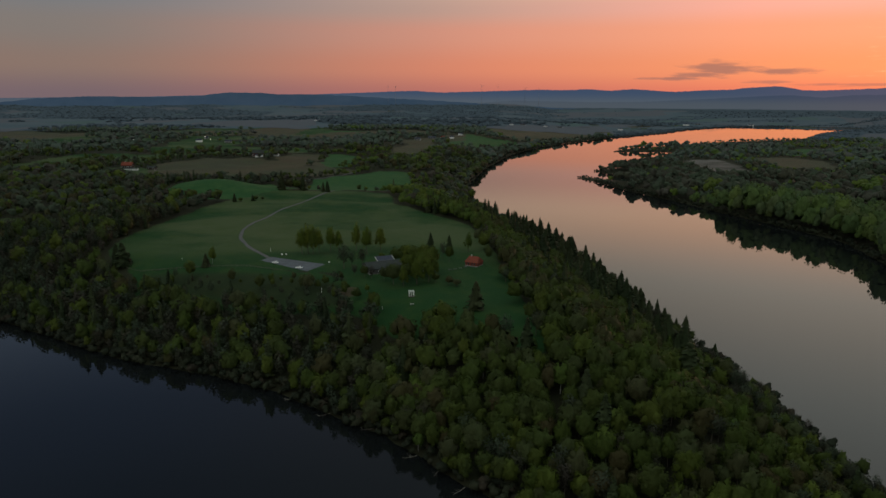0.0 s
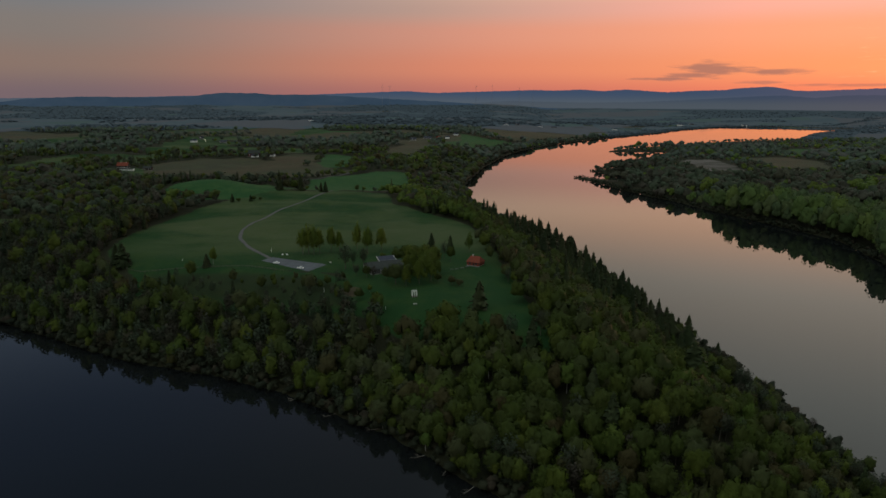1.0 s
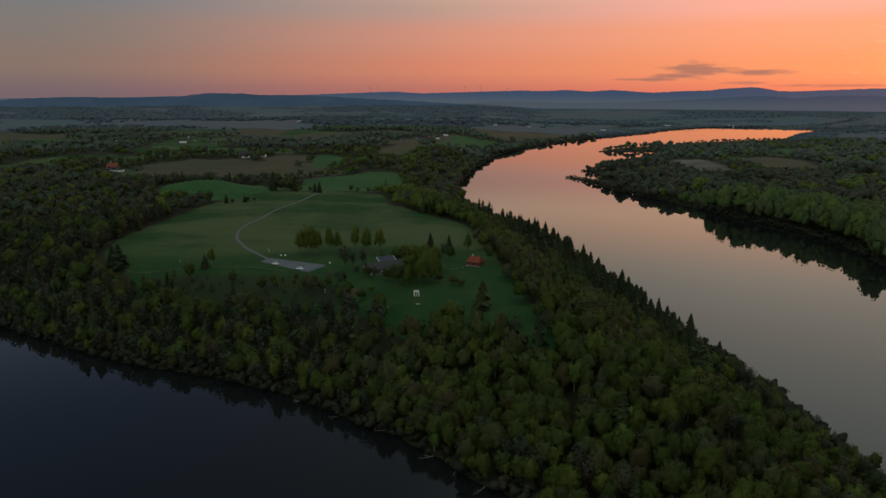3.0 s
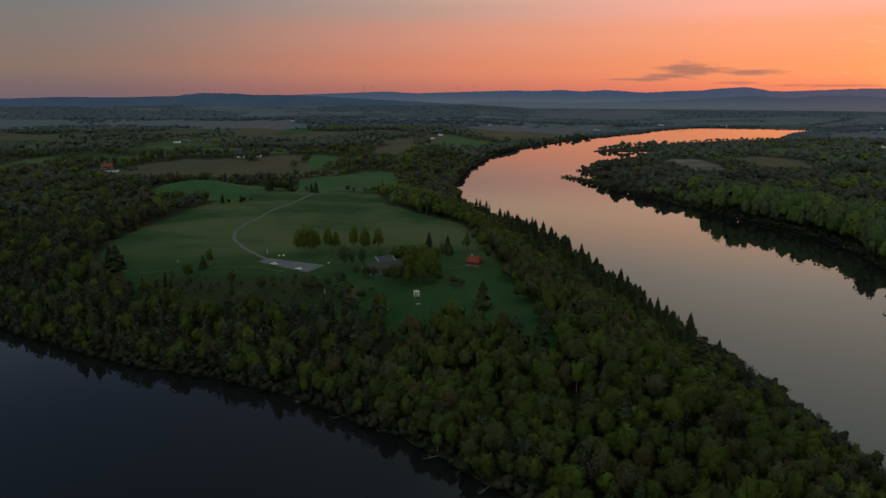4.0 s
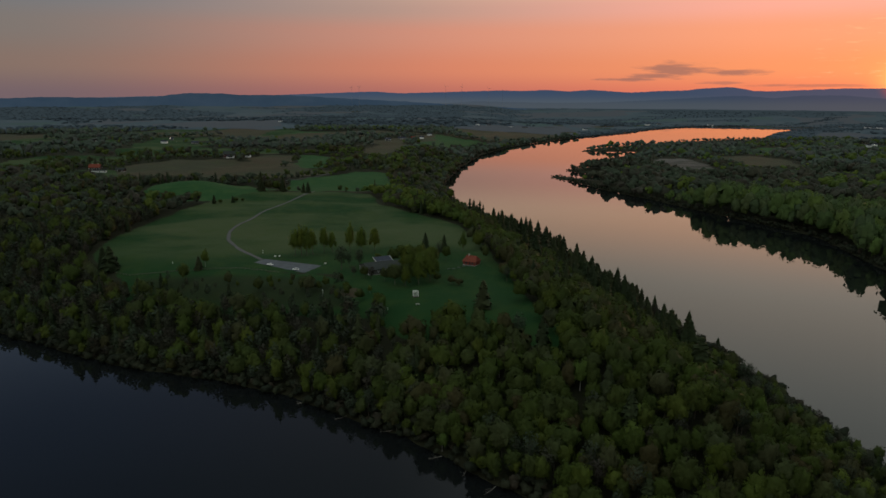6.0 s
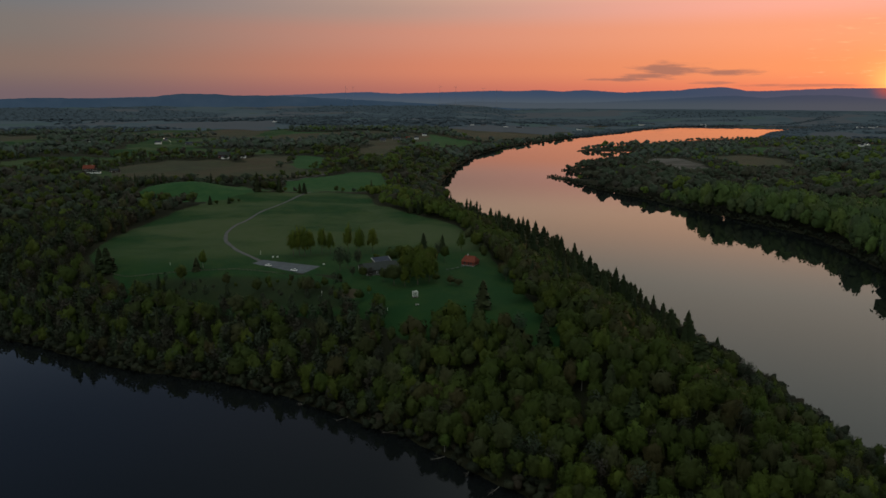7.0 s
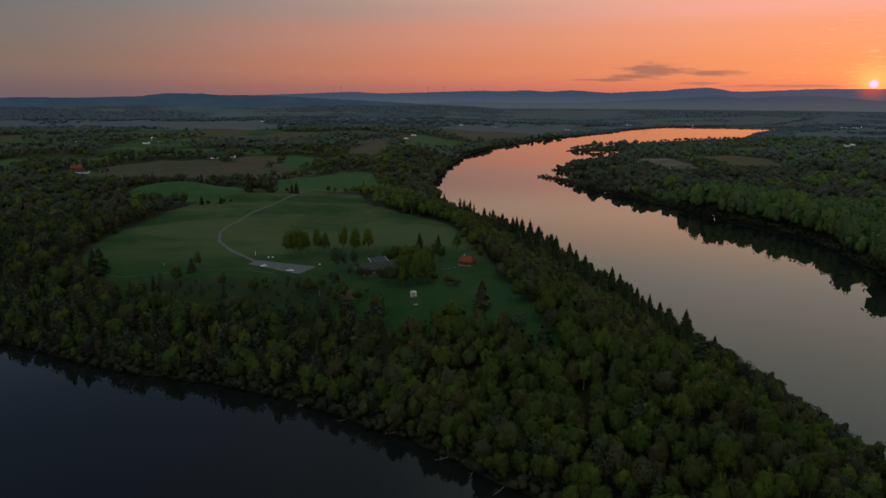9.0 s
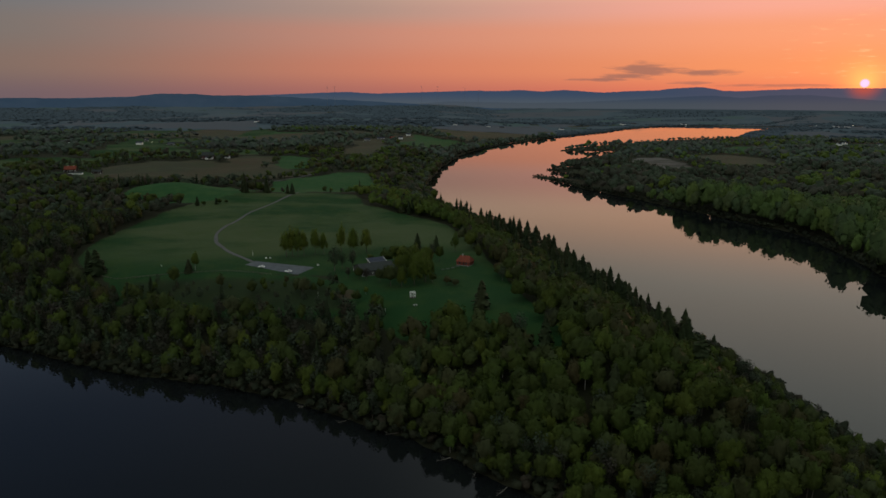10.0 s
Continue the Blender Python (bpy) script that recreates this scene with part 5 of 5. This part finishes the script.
def picnic_table(x, y, turn, label, mat=None):
    mat = mat or GREY_BOARD
    top = empty("picnic_table", x, y, turn, label, "picnic table", "picnic tables")
    bm = bmesh.new()
    for i in range(5):
        block(bm, -1.1, 1.1, -0.42 + i * 0.17, -0.27 + i * 0.17, 0.72, 0.77)
    part("tabletop", bm, mat, top)
    for s in (-1, 1):
        bm = bmesh.new()
        block(bm, -1.1, 1.1, s * 0.75 - 0.14, s * 0.75 + 0.14, 0.42, 0.47)
        part("bench", bm, mat, top)
        bm = bmesh.new()
        block(bm, s * 0.75 - 0.05, s * 0.75 + 0.05, -0.8, 0.8, 0.34, 0.42)
        for t in (-0.6, 0.6):
            block(bm, s * 0.75 - 0.04, s * 0.75 + 0.04, t - 0.05, t + 0.05, -0.1, 0.74)
        part("trestle", bm, mat, top)


picnic_table(-53.7, 372.6, 15, "pale wooden picnic table on the lawn below the pavilion", STONE)
for tx, ty, tt in ((-35.6, 448.2, 10), (-32.1, 451.4, 25), (-29.0, 455.0, 5), (-38.8, 446.6, 0)):
    picnic_table(tx, ty, tt, "grey wooden picnic table on the lawn by the cabin")


def info_board(x, y, turn):
    top = empty("info_board", x, y, turn, "small white notice board on two posts by the car park", "sign", "notice boards")
    for s in (-0.5, 0.5):
        bm = bmesh.new()
        block(bm, s - 0.05, s + 0.05, -0.05, 0.05, -0.3, 1.7)
        part("post", bm, POST, top)
    bm = bmesh.new()
    block(bm, -0.65, 0.65, -0.1, -0.06, 0.85, 1.7, 0.01)
    part("board", bm, WHITE_PAINT, top)
    bm = bmesh.new()
    block(bm, -0.75, 0.75, -0.25, 0.15, 1.72, 1.8, 0.01)
    part("canopy", bm, DARK_BOARD, top)


for bx, by in ((-164.5, 474.5), (-161.5, 475), (-124, 455)):
    info_board(bx, by, 8)


def marker_post(x, y, tall):
    top = empty("marker_post", x, y, 0, "thin white marker post standing in the grass", "post", "marker posts")
    bm = bmesh.new()
    bmesh.ops.create_cone(bm, cap_ends=True, segments=10, radius1=0.09, radius2=0.07, depth=tall, matrix=Matrix.Translation((0, 0, tall / 2 - 0.2)))
    part("shaft", bm, WHITE_PAINT, top)
    bm = bmesh.new()
    bmesh.ops.create_cone(bm, cap_ends=True, segments=10, radius1=0.14, radius2=0.1, depth=0.16, matrix=Matrix.Translation((0, 0, tall - 0.15)))
    part("cap", bm, WHITE_PAINT, top)


for mx, my, mt in ((-231, 455, 1.6), (-177, 486, 3.2), (-113, 396, 3.4), (-70.5, 371, 2.0)):
    marker_post(mx, my, mt)


def bank_edge():
    """The low dark fence along the lower edge of the meadow."""
    pts = [Vector(p) for p in ((-270, 449), (-255, 441), (-225, 440), (-195, 440), (-178, 441), (-160, 436), (-150, 432))]
    top = empty("meadow_fence", -220, 440, 0, "low dark wooden fence along the lower meadow edge", "fence")
    inv = top.matrix_world.inverted()
    bm_post = bmesh.new()
    block(bm_post, -0.09, 0.09, -0.09, 0.09, -0.4, 1.15, 0.02)
    me = bpy.data.meshes.new("post")
    bm_post.to_mesh(me)
    bm_post.free()
    me.materials.append(POST)
    line = []
    for a, b in zip(pts, pts[1:]):
        n = max(1, int((b - a).length / 3))
        line += [a.lerp(b, i / n) for i in range(n)]
    line.append(pts[-1])
    for q in line:
        ob = new("post", me)
        ob.parent = top
        ob.location = inv @ Vector((q.x, q.y, zat(q.x, q.y)))
    for a, b in zip(line, line[1:]):
        for h in (0.5, 0.95):
            p, q = inv @ Vector((a.x, a.y, zat(a.x, a.y) + h)), inv @ Vector((b.x, b.y, zat(b.x, b.y) + h))
            v, f = tube([p, q], (0.06, 0.06), 5)
            ob = new("rail", mesh_of("rail", v, f, [POST]))
            ob.parent = top


bank_edge()


# ---- trees that stand alone ----
TR = np.random.RandomState(900)
LONE = [
    # the tall row behind the car park
    ("row", -151.6, 482, 21.2, 0.70), ("row", -147.5, 483.5, 23.1, 0.66), ("row", -143.5, 482.5, 22.5, 0.63), ("row", -139.7, 485, 21.9, 0.60),
    ("row", -132.8, 491.5, 21.2, 0.64), ("row", -126.5, 492, 18.8, 0.60), ("row", -114.3, 497, 21.9, 0.64), ("row", -104.4, 488, 22.5, 0.65), ("row", -96.1, 499, 20.6, 0.74),
    # on the lawn
    ("spruce", -58.2, 498.4, 15.5, 1.35), ("spruce", -44.3, 499.8, 14, 1.2), ("row", -30.2, 503.7, 15, 0.75), ("row", -16.4, 519, 12, 0.85), ("row", -9.1, 523, 12.5, 1.1),
    ("spruce", -16.8, 363.5, 16.5, 1.75), ("row", -56.0, 409, 18, 0.95), ("row", -63.5, 404, 13.5, 0.85), ("row", -49.5, 416, 17, 0.9), ("bright", -54.6, 428, 19, 0.85), ("row", -62.5, 430, 20, 0.95), ("bright", -50.0, 438, 20, 0.75), ("row", -58, 440, 19, 1.0), ("row", -66, 436, 19, 0.9), ("broad", -70.4, 407, 15.5, 1.05), ("broad", -78, 461, 12, 1.2), ("bare", -100, 452, 13, 1.1),
    ("broad", -66, 462, 14, 1.1), ("broad", -73, 470, 13, 1.1), ("bare", -110.5, 442, 18, 1.15), ("bare", -106, 447, 13, 0.9), ("bright", -73, 367, 12, 0.55), ("bright", -83.9, 392.6, 5.5, 0.8),
    ("bright", -77, 380, 7, 0.6), ("broad", -36, 410, 6.5, 1.3), ("broad", -31, 408, 5, 1.5), ("broad", -41.5, 470, 13, 0.7), ("bare", -47, 478, 14, 0.7), ("bare", -1.1, 420, 10, 1.3), ("broad", 20.6, 432, 12, 1.4),
    ("bright", -204.5, 446, 13, 0.6), ("spruce", -207, 441, 10, 1.3), ("spruce", -214, 405, 12, 1.5), ("spruce", -274, 452, 18, 1.5), ("spruce", -281, 456, 16, 1.4), ("broad", -45, 415, 7, 1.1), ("broad", -90, 470, 6, 1.2),
    ("broad", -92, 423, 8, 1.2), ("bare", -87, 420, 9, 1.2), ("broad", -78, 416, 9, 1.1), ("bare", -99, 425, 8, 1.2), ("broad", -64, 418, 12, 1.0), ("row", -47, 428, 14, 0.9), ("broad", -60, 475, 12, 1.1),
    # far side of the meadow
    ("spruce", -271.4, 790, 24, 1.1), ("broad", -264, 795, 13, 1.2), ("broad", -256, 797, 14, 1.1), ("spruce", -247.8, 798, 20, 1.1), ("spruce", -217, 794, 14, 1.3), ("spruce", -224, 800, 12, 1.3),
    ("spruce", -303, 724, 10, 1.5), ("broad", -297, 726, 5, 1.4), ("spruce", -285, 731, 8, 1.5), ("broad", -282, 733, 6, 1.4), ("broad", -276, 737, 4, 1.5),
    # spruces that stand above the wood on the point
    ("spruce", 86.3, 314, 21.8, 1.5), ("spruce", 76.7, 440, 25.2, 1.22), ("spruce", 69.7, 455, 23.8, 1.28), ("spruce", 73.1, 450, 23.5, 1.10), ("spruce", 84, 375, 20.0, 0.90), ("spruce", 85.6, 365, 17.2, 0.85),
    ("spruce", 39.1, 577, 28.1, 1.34), ("spruce", 51.9, 560, 26.5, 1.10), ("spruce", 27.3, 600, 28.8, 1.22), ("spruce", 12.4, 640, 25.1, 1.22), ("spruce", 20.3, 615, 25.9, 1.22), ("spruce", 33.3, 590, 30.3, 1.16),
    ("spruce", -2.4, 690, 22.4, 1.22), ("spruce", 5.3, 665, 23.6, 1.28), ("spruce", 126.2, 235, 13.4, 1.00), ("spruce", 63.5, 470, 22.0, 1.34), ("spruce", 30, 570, 25.4, 1.34), ("spruce", 22, 592, 24.4, 1.34),
    ("spruce", 36, 560, 23.5, 1.46), ("spruce", 42, 545, 24.4, 1.34), ("spruce", 28, 545, 21.5, 1.46), ("spruce", 55, 520, 21.5, 1.34), ("spruce", 60, 490, 20.7, 1.34), ("spruce", 14, 610, 23.5, 1.34), ("spruce", 8, 628, 21.5, 1.34), ("spruce", 48, 532, 20.5, 1.34),
    ("bright", -55, 303, 14, 0.9), ("spruce", 64, 345, 17.9, 1.00), ("spruce", 72, 330, 18.8, 0.95),
]
LONE_TEXT = {"row": "tall yellow-green tree, leafy almost to the grass", "spruce": "dark spruce standing free with low drooping branches", "broad": "tall leafy tree standing on the grass", "bright": "birch with bright yellow-green new leaves", "bare": "reddish-grey bare-branched tree by the grass"}
for kd, tx, ty, th, tw in LONE:
    plant(kd, tx, ty, th, TR, tw, LONE_TEXT[kd], "trees on the lawn")


# ---- driftwood on the near shore ----


def driftwood(x, y, turn, size):
    rng = np.random.RandomState(int(abs(x) * 7))
    top = new("driftwood")
    top.matrix_world = pose(x, y, 0.1, 0, 0, turn)
    tagged(top, "bleached fallen tree lying in the shallows", "driftwood", "driftwood")
    v, f = tube([(0, 0, 0.5), (size * 0.4, 0.2, 0.3), (size, 0, 0.1)], (0.16, 0.12, 0.03), 6)
    me = new("log", mesh_of("log", v, f, [DRIFT], (), True))
    me.parent = top
    for i in range(5):
        a = rng.uniform(-1, 1)
        o = Vector((size * rng.uniform(0.3, 0.9), 0, 0.25))
        v, f = tube([o, o + Vector((0.7, a, 0.5)), o + Vector((1.4, a * 2.2, 0.7))], (0.06, 0.04, 0.01), 5)
        b = new("branch", mesh_of("branch", v, f, [DRIFT], (), True))
        b.parent = top


for dx, dy, dt, ds in ((-34, 252.5, 200, 6), (-13, 231.5, 230, 7), (-57, 273, 190, 5), (-79, 286, 215, 6), (-24, 243, 250, 5), (-101, 299, 200, 4)):
    driftwood(dx, dy, dt, ds)


# ---- lit lamps by the far farms ----


def street_lamp(x, y, tall):
    top = empty("street_lamp", x, y, 0, "lit lamp on a grey pole by a far farmyard", "street lamp", "street lamps")
    v, f = tube([(0, 0, -0.3), (0, 0, tall * 0.6), (0, 0, tall)], (0.12, 0.09, 0.06), 8)
    ob = new("pole", mesh_of("pole", v, f, [STEEL], (), True))
    ob.parent = top
    v, f = tube([(0, 0, tall), (0, -0.7, tall + 0.3), (0, -1.3, tall + 0.3)], (0.06, 0.05, 0.05), 6)
    ob = new("arm", mesh_of("arm", v, f, [STEEL], (), True))
    ob.parent = top
    bm = bmesh.new()
    bmesh.ops.create_icosphere(bm, subdivisions=2, radius=0.55, matrix=Matrix.Translation((0, -1.6, tall + 0.15)) @ Matrix.Diagonal((1, 1, 0.6, 1)))
    part("lamp_head", bm, LAMP, top, "glowing warm white lamp head")


for lx, ly in ((-776, 1690), (-735, 1630), (1066, 1942), (1735, 3075), (1700, 3100), (1640, 3200)):
    street_lamp(lx, ly, 7)


# ---- wind turbines on the far rise ----
TURBINE = plain("turbine_paint", (0.13, 0.14, 0.16), (0.11, 0.12, 0.14), 0.2, 0.6, relief=0.05)


def wind_turbine(bearing, reach, hub, turn):
    x, y = reach * math.sin(math.radians(bearing)), reach * math.cos(math.radians(bearing))
    top = empty("wind_turbine", x, y, -bearing, "slender grey wind turbine on the far hills", "wind turbine", "wind turbines", 1.0)
    v, f = tube([(0, 0, 0), (0, 0, hub * 0.5), (0, 0, hub)], (0.75, 0.55, 0.4), 8)
    ob = new("tower", mesh_of("tower", v, f, [TURBINE], (), True))
    ob.parent = top
    bm = bmesh.new()
    block(bm, -0.8, 0.8, -2.0, 3.5, hub - 0.7, hub + 0.9, 0.2)
    part("nacelle", bm, TURBINE, top)
    for i in range(3):
        a = math.radians(turn + 120 * i)
        d, w = Vector((math.sin(a), 0, math.cos(a))), Vector((math.cos(a), 0, -math.sin(a)))
        o = Vector((0, -2.3, hub + 0.1))
        bm = bmesh.new()
        ring = []
        for along, wide, thick in ((0, 0.3, 0.3), (4, 0.5, 0.25), (10, 0.3, 0.15), (16, 0.12, 0.08)):
            c = o + d * along
            ring.append([bm.verts.new(c + w * sx * wide + Vector((0, sy * thick, 0))) for sx, sy in ((-1, 0), (0, -1), (1, 0), (0, 1))])
        for lo, hi in zip(ring, ring[1:]):
            for j in range(4):
                bm.faces.new((lo[j], lo[(j + 1) % 4], hi[(j + 1) % 4], hi[j]))
        bm.faces.new(ring[-1])
        bm.faces.new(ring[0][::-1])
        bmesh.ops.recalc_face_normals(bm, faces=bm.faces)
        part("blade", bm, TURBINE, top)


for bearing, turn in ((-10.3, 10), (-9.7, 50), (-2.7, 80), (-1.4, 25), (0.8, 65), (1.9, 100)):
    wind_turbine(bearing, 4450, 130, turn)
